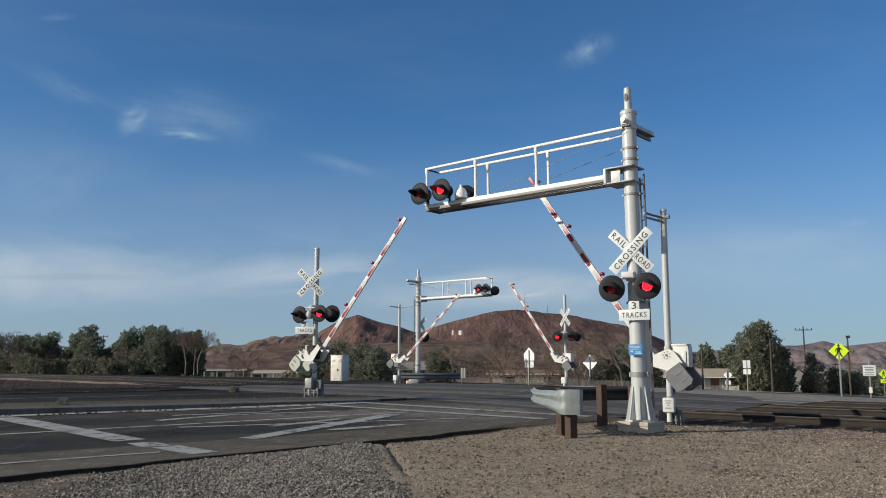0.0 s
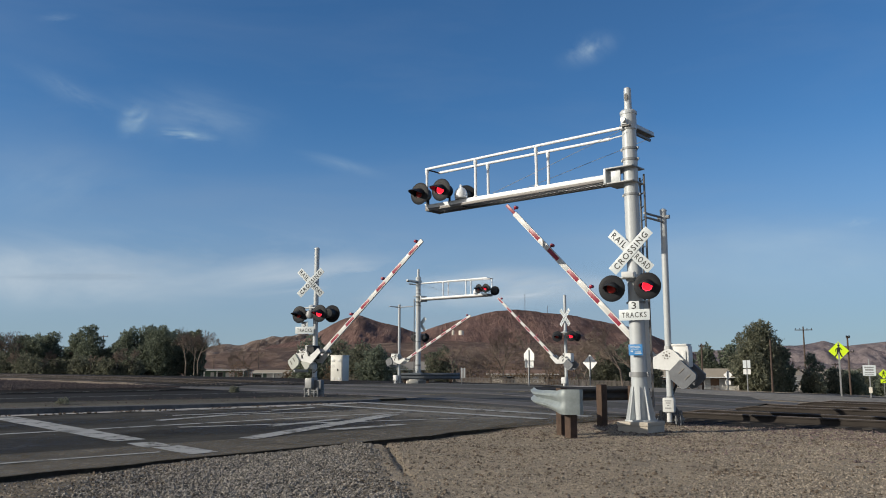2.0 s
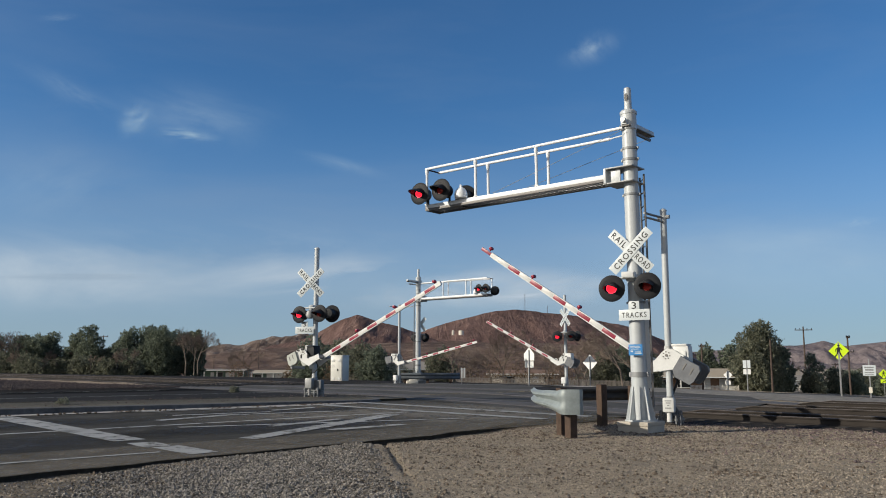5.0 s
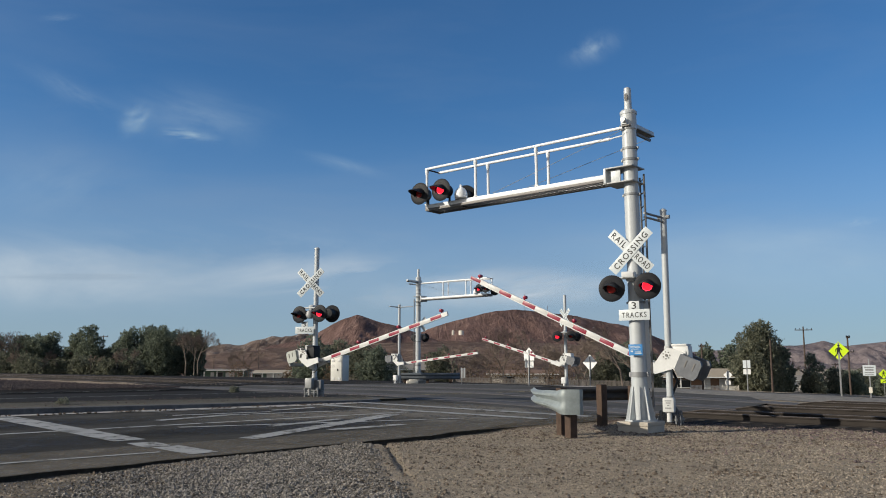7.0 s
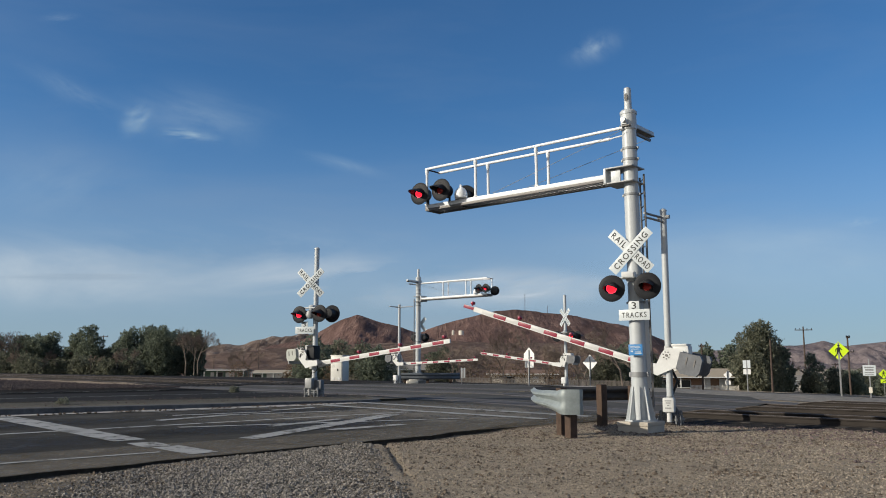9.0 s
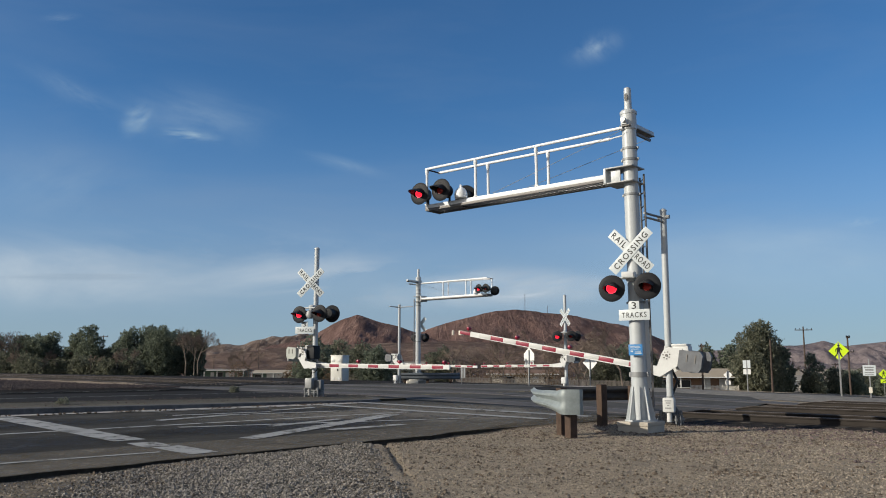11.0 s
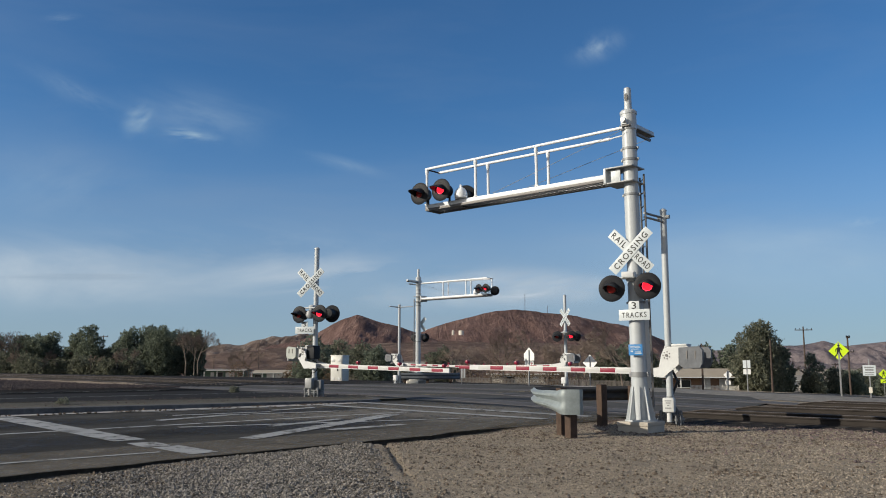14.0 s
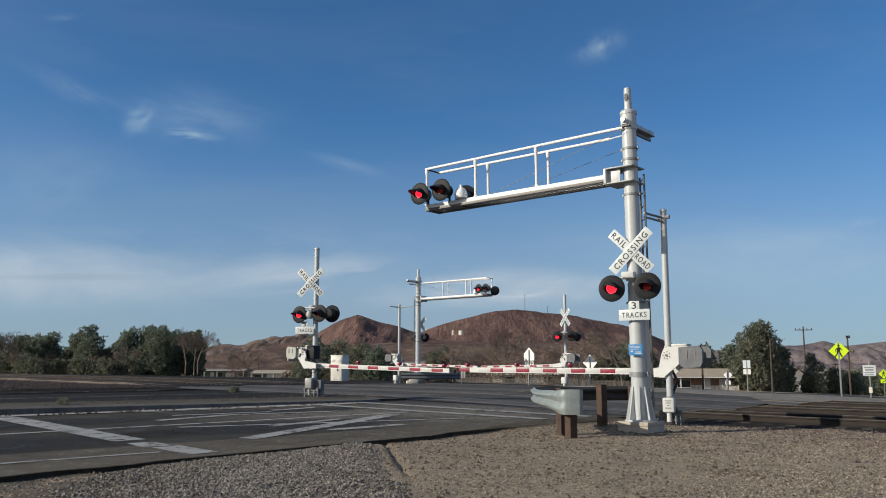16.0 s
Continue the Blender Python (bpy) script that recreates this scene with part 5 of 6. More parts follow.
def walker(t, z, s, y=-0.024):
    """Walking figure of the crossing sign, as plain black shapes."""
    bm = bmesh.new()
    f = lambda pts: slab(bm, [(a * s, b * s) for a, b in pts], 0.003)
    f([(x, zz + 0.30) for x, zz in ngon(10, 0.062)])
    f([(-0.10, 0.02), (0.06, -0.04), (0.10, 0.20), (-0.04, 0.22)])
    f([(0.06, 0.20), (0.20, 0.06), (0.17, 0.02), (0.04, 0.13)])
    f([(-0.05, 0.20), (-0.17, 0.10), (-0.20, -0.03), (-0.15, -0.04), (-0.12, 0.07), (-0.04, 0.13)])
    f([(0.0, 0.0), (0.07, -0.03), (0.12, -0.18), (0.20, -0.34), (0.14, -0.36), (0.05, -0.20)])
    f([(-0.10, 0.03), (0.0, -0.02), (-0.06, -0.18), (-0.18, -0.34), (-0.23, -0.30), (-0.12, -0.16)])
    part("symbol", bm, "letters", t, "black walking symbol", pose(0, y, z))


def place(px, y, z=0.0, turn=0.0):
    return pose(px, y, z, 0, 0, turn)


s = sign_post(place(22.55, 48.0, -0.45, -20), 3.2, "bright yellow-green diamond pedestrian crossing sign on a steel post", r=0.045)
shape(s, diamond(0.76), "lime", 2.72, label="yellow-green diamond panel")
walker(s, 2.72, 1.0)
s = sign_post(place(22.7, 45.0, -0.40, -24), 2.2, "white rectangular notice sign on a steel post")
f = shape(s, rect(0.62, 0.56), "signwhite", 1.58, label="white panel with grey print")
bars(f, [(0, 0.16, 0.46, 0.07), (0, 0.03, 0.40, 0.09), (0, -0.11, 0.46, 0.05), (0, -0.2, 0.42, 0.04)])
f = shape(s, rect(0.17, 0.30), "housewall", 0.55, name="small_plate")
s = sign_post(place(49.5, 95.0, -1.9, -15), 2.9, "small yellow-green pedestrian sign with arrow plaque")
shape(s, diamond(0.76), "lime", 2.55)
walker(s, 2.55, 1.0)
f = shape(s, rect(0.72, 0.40), "lime", 1.75, name="arrow_plate")
bm = bmesh.new()
slab(bm, [(-0.22, -0.10), (0.10, 0.08), (0.06, 0.13), (0.24, 0.12), (0.17, -0.05), (0.13, 0.02), (-0.19, -0.15)], 0.003)
part("arrow", bm, "letters", f, "", pose(0, -0.005, 0))
s = sign_post(place(20.5, 57.0, -0.35, -28), 2.15, "two white rectangular signs on a thin post")
shape(s, rect(0.48, 0.52), "signwhite", 1.92)
shape(s, rect(0.48, 0.36), "greysign", 1.42, name="lower_plate")
bm = bmesh.new()
box(bm, (0.05, 0.03, 0.95), pose(0, -0.03, 1.7))
part("strap", bm, "galv", s)
s = sign_post(place(34.0, 101.0, -1.55, -35), 2.5, "back of a diamond road sign with plate below")
shape(s, diamond(0.76), "greysign", 2.05, y=0.06)
shape(s, rect(0.6, 0.45), "greysign", 1.15, name="lower_plate")
s = sign_post(place(5.7, 56.2, 0.05, -40), 2.45, "bare grey back of a five-sided road sign on a post")
shape(s, [(-0.41, -0.1), (0.41, -0.1), (0.41, 0.35), (0, 0.78), (-0.41, 0.35)], "greysign", 1.85, y=0.06)
shape(s, rect(0.70, 0.42), "greysign", 1.5, y=0.07, name="lower_plate")
s = sign_post(place(9.95, 57.3, -0.05, -38), 2.1, "bare grey back of a diamond road sign on a post")
shape(s, diamond(0.78), "greysign", 1.72, y=0.06)
s = sign_post(place(65.5, 140.0, -2.6, -35), 1.9, "small grey back of an octagonal stop sign")
shape(s, ngon(8, 0.42, 0.39), "greysign", 1.7)
s = sign_post(place(1.55, 70.0, 0.2, 0), 0.95, "short white marker with a dark stripe")
shape(s, rect(0.15, 0.8), "white", 0.72)
shape(s, rect(0.15, 0.8), "white", 0.72, y=-0.03, name="face_plate").location.x = 0.22


# ---- utility poles ----
def utility_pole(x, y, z, h, arms, r=0.14, label="weathered brown wooden utility pole with crossarm"):
    t = thing("utility_pole", pose(x, y, z, 0, 0, random.uniform(-30, 30)), label, "utility pole", "wooden utility poles")
    bm = bmesh.new()
    rod(bm, (0, 0, -0.5), (0, 0, h), r, r * 0.65, seg=10)
    part("pole", bm, "polewood", t)
    for zz, w in arms:
        bm = bmesh.new()
        box(bm, (w, 0.10, 0.12), pose(0, -0.12, zz), 0.01)
        a = part("crossarm", bm, "polewood", t)
        for k in (-0.45, -0.2, 0.2, 0.45):
            bm = bmesh.new()
            lathe(bm, [(0.03, 0.0), (0.06, 0.06), (0.05, 0.16), (0.02, 0.2)], 8, pose(k * w, -0.12, zz + 0.06))
            part("insulator", bm, "glass", a)


for x, y, z, h, arms in ((51.5, 120, -1.9, 9.1, ((8.6, 2.4),)), (48.1, 100, -2.0, 7.1, ((6.9, 0.5), (5.2, 1.4))), (30.7, 100, -1.5, 5.7, ((5.3, 0.6),)), (38.9, 100, -1.5, 6.2, ()),
                         (79.0, 170, -2.6, 4.9, ((4.6, 2.2),)), (96.5, 190, -2.6, 3.8, ()), (-68.7, 170, 0.6, 7.3, ((7.0, 2.4),)),
                         (-54.7, 250, -1.0, 10.2, ((9.4, 2.0),)), (-76.0, 280, -1.0, 6.4, ((5.8, 1.6),))):
    utility_pole(x, y, z, h, arms)


# ---- houses ----
def house(x, y, z, turn, w, d, h, roof_h, wall, label, doors=((0.2, 0.9, 2.05),), windows=((-0.2, 1.2, 1.0),), porch=0.6, roof_mat="shingle"):
    t = thing("house", pose(x, y, z, 0, 0, turn), label, "house", "low houses beyond the railway")
    bm = bmesh.new()
    box(bm, (w, d, h + 0.6), pose(0, 0, h / 2 - 0.3))
    part("wall", bm, wall, t)
    bm = bmesh.new()
    o = 0.6
    for sg in (-1, 1):
        e = porch if sg < 0 else o
        vs = [(-w / 2 - o, sg * (d / 2 + e), h - 0.1), (w / 2 + o, sg * (d / 2 + e), h - 0.1), (w / 2 + o, 0, h + roof_h), (-w / 2 - o, 0, h + roof_h)]
        lo = [bm.verts.new(v) for v in vs]
        hi = [bm.verts.new((a, b, c + 0.16)) for a, b, c in vs]
        bm.faces.new(lo)
        bm.faces.new(hi[::-1])
        for k in range(4):
            bm.faces.new((lo[k], lo[(k + 1) % 4], hi[(k + 1) % 4], hi[k]))
    roof = part("roof", bm, roof_mat, t, "low shingle roof")
    bm = bmesh.new()
    box(bm, (w + 2 * o, 0.05, 0.13), pose(0, -d / 2 - porch - 0.02, h - 0.02))
    part("fascia", bm, "white", roof)
    if porch > 1:
        for k in range(5):
            bm = bmesh.new()
            box(bm, (0.14, 0.14, h + 0.4), pose(w * (k / 4 - 0.5), -d / 2 - porch + 0.2, h / 2 - 0.2))
            part("porch_post", bm, "white", t, "white porch post")
    for fx, ww, hh in doors:
        bm = bmesh.new()
        box(bm, (ww, 0.08, hh), pose(fx * w, -d / 2 - 0.03, hh / 2), 0.01)
        part("door", bm, "white", t, "white door")
    for fx, ww, hh in windows:
        bm = bmesh.new()
        box(bm, (ww + 0.16, 0.06, hh + 0.16), pose(fx * w, -d / 2 - 0.02, h * 0.58))
        win = part("window", bm, "white", t)
        bm = bmesh.new()
        box(bm, (ww, 0.04, hh), pose(fx * w, -d / 2 - 0.05, h * 0.58))
        part("pane", bm, "glass", win)


house(-57.5, 220, -1.75, 4, 13.0, 9, 2.5, 0.22, "housegreen", "low green house with shallow pale roof and white doors", ((0.22, 2.2, 2.0), (-0.12, 0.9, 2.0)), ((-0.34, 1.8, 1.0), (0.42, 1.3, 1.0), (0.02, 1.6, 1.1)), 2.2)
house(-42.5, 220, -2.2, -4, 11.5, 9, 2.3, 0.6, "housegreen", "low house with tan roof and white garage doors", ((-0.10, 2.0, 2.1), (0.09, 2.0, 2.1), (0.40, 1.2, 2.0)), ((-0.38, 1.6, 1.1), (0.26, 1.4, 1.1)), 1.4, "rooftan")
house(-5.5, 105, -0.75, 8, 6.0, 7, 1.9, 0.8, "fence", "small grey house with pale roof behind a fence", ((0.2, 0.9, 1.9),), ((-0.2, 1.4, 0.8),))
house(11.5, 122, -1.4, -6, 9.0, 7, 1.9, 0.4, "housewall", "low pale house half hidden by bare trees", ((0.2, 0.9, 1.6),), ((-0.2, 1.4, 0.8), (0.4, 1.2, 0.8)), roof_mat="housetan")
house(34.0, 114, -1.85, -6, 11.5, 9, 2.0, 0.95, "housetan", "long brown house with broad tan shingle roof", ((0.05, 0.9, 1.9), (0.28, 2.2, 1.8)), ((-0.2, 1.6, 0.9), (-0.38, 1.2, 0.9)), 1.2, "rooftan")
house(60.5, 150, -2.7, 0, 5.5, 6, 1.9, 0.7, "housewall", "small white house behind the trees", ((0.1, 0.9, 1.8),), ((-0.25, 1.1, 0.8),))


# ---- fences ----
def fence(p, q, h, step, label, mat="fence", slat=0.09):
    t = thing("fence", Matrix(), label, "fence", "low fences by the houses")
    (x0, y0, z0), (x1, y1, z1) = p, q
    ln = math.hypot(x1 - x0, y1 - y0)
    n = int(ln / step)
    ang = math.degrees(math.atan2(y1 - y0, x1 - x0))
    for k in range(n + 1):
        f = k / n
        bm = bmesh.new()
        rod(bm, (0, 0, -0.2), (0, 0, h + 0.08), 0.05, seg=6)
        part("post", bm, mat, t, "", pose(x0 + (x1 - x0) * f, y0 + (y1 - y0) * f, z0 + (z1 - z0) * f))
    for k in range(n):
        f = (k + 0.5) / n
        bm = bmesh.new()
        for zz in (0.25, h - 0.15):
            box(bm, (ln / n, 0.03, 0.07), pose(0, 0, zz))
        c = -ln / n / 2 + 0.06
        while c < ln / n / 2:
            box(bm, (slat, 0.02, h * random.uniform(0.93, 1.0)), pose(c, -0.03, h / 2))
            c += slat * 1.75
        part("fence_panel", bm, mat, t, "", pose(x0 + (x1 - x0) * f, y0 + (y1 - y0) * f, z0 + (z1 - z0) * f, 0, 0, ang))


fence((-10.5, 90, -0.35), (-1.0, 90, -0.6), 1.1, 2.4, "low weathered grey fence behind the crossing")
fence((1.5, 95, -0.8), (25.0, 98, -1.35), 1.15, 2.6, "low grey picket fence in front of the bare trees")
fence((31.0, 106, -1.75), (37.0, 106, -1.9), 1.0, 2.0, "pale picket fence in front of the brown house", "housewall")


# ---- small things beyond the tracks ----
bm = bmesh.new()
box(bm, (0.74, 0.45, 0.22), pose(0, 0, 0.11), 0.06)
box(bm, (0.5, 0.35, 0.10), pose(0.05, 0, 0.25), 0.045)
rock = tagged(new("concrete_block", finish("concrete_block", bm, "housewall")), "pale rounded concrete block on the ground", "concrete block")
rock.matrix_basis = pose(-1.95, 53.5, 0.30, 0, 0, 10)
t = thing("barrier", pose(-54.0, 214, -1.6), "small orange plastic road barrier", "barrier")
M["orange"] = material("orange_plastic", (0.62, 0.10, 0.03), 0.5, 0, 2, 0.1, 20, 0)
for z in (0.25, 0.6):
    bm = bmesh.new()
    box(bm, (2.0, 0.12, 0.22), pose(0, 0, z), 0.02)
    part("rail_board", bm, "orange", t)
for x in (-0.9, 0.9):
    bm = bmesh.new()
    box(bm, (0.12, 0.4, 0.75), pose(x, 0, 0.37), 0.02)
    part("leg", bm, "orange", t)
for x, r in ((15.0, 1.9), (27.0, 3.8)):
    bm = bmesh.new()
    lathe(bm, [(r, 0), (r, 6.0), (r * 0.9, 6.6), (r * 0.2, 7.0)], 24)
    tank = tagged(new("water_tank", finish("water_tank", bm, "housewall")), "pale round water tank on the hillside", "water tank", "water tanks on the hill")
    tank.matrix_basis = pose(x, 1250, 50.0)
for x, z, h in ((146, 104.5, 28), (186, 100.0, 12)):
    bm = bmesh.new()
    rod(bm, (0, 0, -3), (0, 0, h), 0.45, 0.2, seg=6)
    for k in range(5):
        rod(bm, (-0.8, 0, h * (0.3 + 0.15 * k)), (0.8, 0, h * (0.3 + 0.15 * k)), 0.15, seg=5)
    a = tagged(new("radio_mast", finish("radio_mast", bm, "polewood")), "thin radio mast on the hilltop", "radio mast", "radio masts")
    a.matrix_basis = pose(x, 1490, z)


# ---- trees ----
def branches(rng, h, spread, depth, first=0.35, r0=0.03, lean=0.35, up=0.25):
    """Tapered limbs as (start, end, radius, radius) for a trunk and its forks."""
    out = []

    def grow(p, d, ln, r, k):
        q = p + d * ln
        out.append((p, q, r, r * 0.72))
        if k == 0:
            return
        for _ in range(int(rng.integers(2, 4))):
            nd = (d + Vector(rng.normal(0, lean, 3)) + Vector((0, 0, up))).normalized()
            nd = Vector((nd.x * (1 + spread * 0.3), nd.y * (1 + spread * 0.3), nd.z)).normalized()
            grow(p.lerp(q, rng.uniform(0.75, 1.0)), nd, ln * rng.uniform(0.62, 0.82), r * 0.66, k - 1)

    grow(Vector((0, 0, -0.2)), Vector((rng.normal(0, 0.06), rng.normal(0, 0.06), 1)).normalized(), h * first, h * r0, depth)
    return out


def limbs_mesh(segs, mat, sides=4):
    V, F = [], []
    for p, q, r1, r2 in segs:
        d = (q - p).normalized()
        a = d.orthogonal().normalized()
        b = d.cross(a)
        n = len(V)
        for c, r in ((p, r1), (q, r2)):
            for k in range(sides):
                w = 2 * math.pi * k / sides
                V.append(c + a * (r * math.cos(w)) + b * (r * math.sin(w)))
        for k in range(sides):
            F.append((n + k, n + (k + 1) % sides, n + sides + (k + 1) % sides, n + sides + k))
    return raw("limbs", V, F, [mat])


def leaves_mesh(rng, lobes, count, size, mat):
    """Leaf sprays: small bent two-sided sheets through uneven lobes, thick at their skin."""
    lobes = [(np.array(c), np.array(r)) for c, r in lobes]
    wts = np.array([r[0] * r[1] + r[1] * r[2] for _, r in lobes])
    wts = wts / wts.sum()
    pick = rng.choice(len(lobes), count, p=wts)
    C = np.array([lobes[k][0] for k in pick])
    R = np.array([lobes[k][1] for k in pick])
    d = rng.normal(0, 1, (count, 3))
    d /= np.linalg.norm(d, axis=1, keepdims=True)
    ripple = 1 + 0.30 * np.sin(d[:, :1] * 7 + C[:, :1] * 3) * np.cos(d[:, 2:] * 6 + C[:, 1:2]) + rng.normal(0, 0.11, (count, 1))
    P = C + d * R * ripple * rng.uniform(0.62, 1.0, (count, 1)) ** 0.5
    a = rng.normal(0, 1, (count, 3)) + d * 0.6
    a /= np.linalg.norm(a, axis=1, keepdims=True)
    b = np.cross(a, rng.normal(0, 1, (count, 3)))
    b /= np.linalg.norm(b, axis=1, keepdims=True)
    s = size * rng.uniform(0.5, 1.35, (count, 1))
    n = np.cross(a, b)
    V = np.stack([P - a * s, P + b * s * 0.45, P + a * s, P - b * s * 0.45 + n * s * 0.3], 1).reshape(-1, 3)
    F = np.arange(count * 4).reshape(-1, 4)
    return raw("crown", V, F, [mat])


def tree(x, y, z, h, w, label, seed, leaf="leaf", count=2600, size=0.26, low=0.12, lobe_n=14, category="tree", group="evergreen trees by the railway", name="tree"):
    rng = np.random.default_rng(seed)
    t = thing(name, pose(x, y, z, 0, 0, 0), label, category, group)
    segs = branches(rng, h, 0.6, 4, 0.30, 0.022)
    tr = new("trunk", limbs_mesh(segs, "bark", 6))
    tr.parent = t
    lobes = []
    for k in range(lobe_n):
        f = (k + 0.5) / lobe_n
        zz = h * (low + (0.93 - low) * f)
        rad = w / 2 * (math.sin(math.pi * min(0.97, (0.12 + 0.86 * f))) ** 0.55)
        a = k * 2.4 + rng.uniform(-0.5, 0.5)
        o = rad * rng.uniform(0.25, 0.72)
        s = rng.uniform(0.22, 0.36) * w * (1.15 - 0.55 * f)
        lobes.append(((o * math.cos(a), o * math.sin(a), zz), (s, s, s * rng.uniform(0.75, 1.15))))
    cr = new("crown", leaves_mesh(rng, lobes, count, size, leaf))
    cr.parent = t
    return t


def bare_tree(x, y, z, h, label, seed, depth=6, spread=0.7, name="bare_tree", group="bare winter trees", lean=0.42, up=0.22):
    rng = np.random.default_rng(seed)
    t = thing(name, pose(x, y, z, 0, 0, rng.uniform(0, 360)), label, "bare tree", group)
    segs = branches(rng, h, spread, depth, 0.24, 0.018, lean, up)
    top = max(max(p.z, q.z) for p, q, _, _ in segs)
    k = h / top
    segs = [(p * k, q * k, max(r1, 0.014), max(r2, 0.012)) for p, q, r1, r2 in segs]
    main = [s for s in segs if s[2] > 0.022]
    fine = [s for s in segs if s[2] <= 0.022]
    tr = new("trunk", limbs_mesh(main or segs[:1], "bark", 5))
    tr.parent = t
    if fine:
        tw = new("crown", limbs_mesh(fine, "twig", 3))
        tw.parent = t
        tagged(tw, kind="stuff")
    return t


def bush(x, y, z, h, w, label, seed, leaf="leafgrey", count=700, size=0.2):
    return tree(x, y, z, h, w, label, seed, leaf, count, size, 0.02, 8, "bush", "shrubs by the railway", "bush")


bush(-8.6, 35.0, 0.34, 0.14, 0.42, "small dry green weed at the kerb", 48, "leafgrey", 350, 0.05)
for k in range(2):
    wu, wv = random.uniform(0, 18), random.uniform(21.25, 23.6)
    wx, wy = xy(wu, wv)
    bush(wx, wy, float(level(wu, wv)) + 0.14, random.uniform(0.06, 0.16), random.uniform(0.15, 0.4), "small dry weed on the median", 300 + k, "leafgrey", 160, 0.03)
# row of dark evergreens beyond the tracks
for i, (x, y, h, w) in enumerate(((-83.0, 150, 7.6, 7.0), (-77.5, 156, 7.0, 5.5), (-72.8, 150, 7.0, 6.0), (-61.3, 146, 8.9, 5.2), (-58.8, 152, 6.4, 3.2), (-54.6, 147, 8.3, 5.5), (-52.4, 150, 9.0, 5.5),
                                  (-49.2, 146, 8.9, 6.2), (-46.0, 152, 8.3, 5.0), (-90.0, 152, 7.2, 7.0), (-96.0, 150, 8.2, 7.0), (-56.8, 150, 7.0, 4.0), (-69.8, 150, 7.4, 5.5), (-75.2, 151, 7.2, 5.0), (-43.6, 149, 8.6, 3.4), (-58.4, 146, 4.4, 4.5), (-50.7, 150, 8.2, 5.0), (-64.7, 149, 7.6, 4.2), (-71.2, 147, 5.8, 5.0), (-79.8, 150, 6.6, 6.0), (-47.6, 149, 8.3, 5.0))):
    tree(x, y, float(level(x * UX + y * UY, x * VX + y * VY)) - 0.1, h, w, "dark green bushy evergreen tree beyond the tracks", 20 + i, count=13500, size=0.17)
for i, (x, y, h, w) in enumerate(((-80.0, 143, 3.6, 6), (-74.5, 142, 3.4, 6), (-68.5, 140, 2.6, 6), (-60.0, 140, 2.6, 5.5), (-55.5, 139, 2.4, 5), (-51.5, 140, 2.2, 4.5), (-86.0, 143, 3.0, 6), (-64.2, 141, 2.2, 4))):
    bush(x, y, float(level(x * UX + y * UY, x * VX + y * VY)) - 0.1, h, w, "low grey-green shrub under the evergreens", 50 + i, count=2600, size=0.22)
for i, (x, y, h) in enumerate(((-78.5, 144, 7.6), (-43.6, 143, 8.0), (-75.6, 145, 7.4), (-41.2, 142, 7.4), (-73.6, 145, 6.8), (-42.4, 144, 6.6), (-51.5, 139, 4.2), (-53.6, 138, 3.6), (-70.5, 139, 3.4), (-65.8, 139, 3.8), (-57.6, 138, 3.2))):
    bare_tree(x, y, 0.4, h, "bare grey brush rising among the evergreens", 70 + i, 7, 0.5)
# trees behind the cabinet and the far cantilever
for i, (x, y, z, h, w, lf) in enumerate(((-15.0, 96, -0.5, 5.2, 5.0, "leaf"), (-12.4, 100, -0.6, 5.0, 4.5, "leafgrey"), (-9.2, 92, -0.5, 4.3, 4.8, "leafgrey"), (-7.0, 88, -0.5, 4.0, 3.6, "leaf"),
                                         (-0.3, 98, -0.8, 4.2, 4.0, "leafgrey"), (19.6, 100, -1.2, 5.2, 4.0, "leafgrey"), (22.6, 103, -1.3, 5.6, 4.2, "leaf"), (24.0, 98, -1.3, 4.4, 3.0, "leafgrey"))):
    tree(x, y, z, h, w, "grey-green spreading tree in front of the hill", 90 + i, lf, 5000, 0.17, 0.05, 12, group="trees in front of the hill")
for i, (x, y, z, h) in enumerate(((7.0, 100, -1.0, 7.3), (3.4, 104, -1.0, 5.2), (9.8, 96, -1.0, 6.8), (13.2, 103, -1.1, 5.6), (16.6, 98, -1.1, 6.2), (19.6, 92, -1.0, 7.4), (-22.6, 140, -0.5, 4.6),
                                  (-32.8, 143, -0.5, 5.2), (-36.0, 146, -0.5, 4.2), (1.0, 92, -0.8, 4.6), (11.4, 92, -1.0, 4.8), (21.8, 95, -1.2, 6.0), (5.2, 93, -0.9, 4.6), (14.9, 93, -1.0, 4.8))):
    bare_tree(x, y, z, h, "bare brown winter tree with fine twigs", 120 + i, 7, 0.8)
for i, (x, y, z, h, w, lf) in enumerate(((2.4, 97, -0.9, 2.2, 4, "scrub"), (6.0, 104, -1.0, 2.8, 5, "scrub"), (9.6, 101, -1.0, 2.6, 5, "scrub"), (12.6, 97, -1.1, 2.4, 4, "scrub"), (15.0, 105, -1.1, 3.0, 5, "scrub"), (18.0, 103, -1.2, 2.8, 4, "leafgrey"),
                                         (-11.0, 87, -0.4, 2.2, 3.4, "scrub"), (-5.0, 96, -0.6, 2.0, 3.5, "leafgrey"), (-34.5, 142, -0.5, 3.2, 4.5, "scrub"), (-21.0, 138, -0.5, 2.6, 4, "scrub"), (-17.5, 100, -0.5, 2.6, 3.5, "scrub"))):
    bush(x, y, z, h, w, "dry brown scrub before the houses", 150 + i, lf, 1000, 0.11)
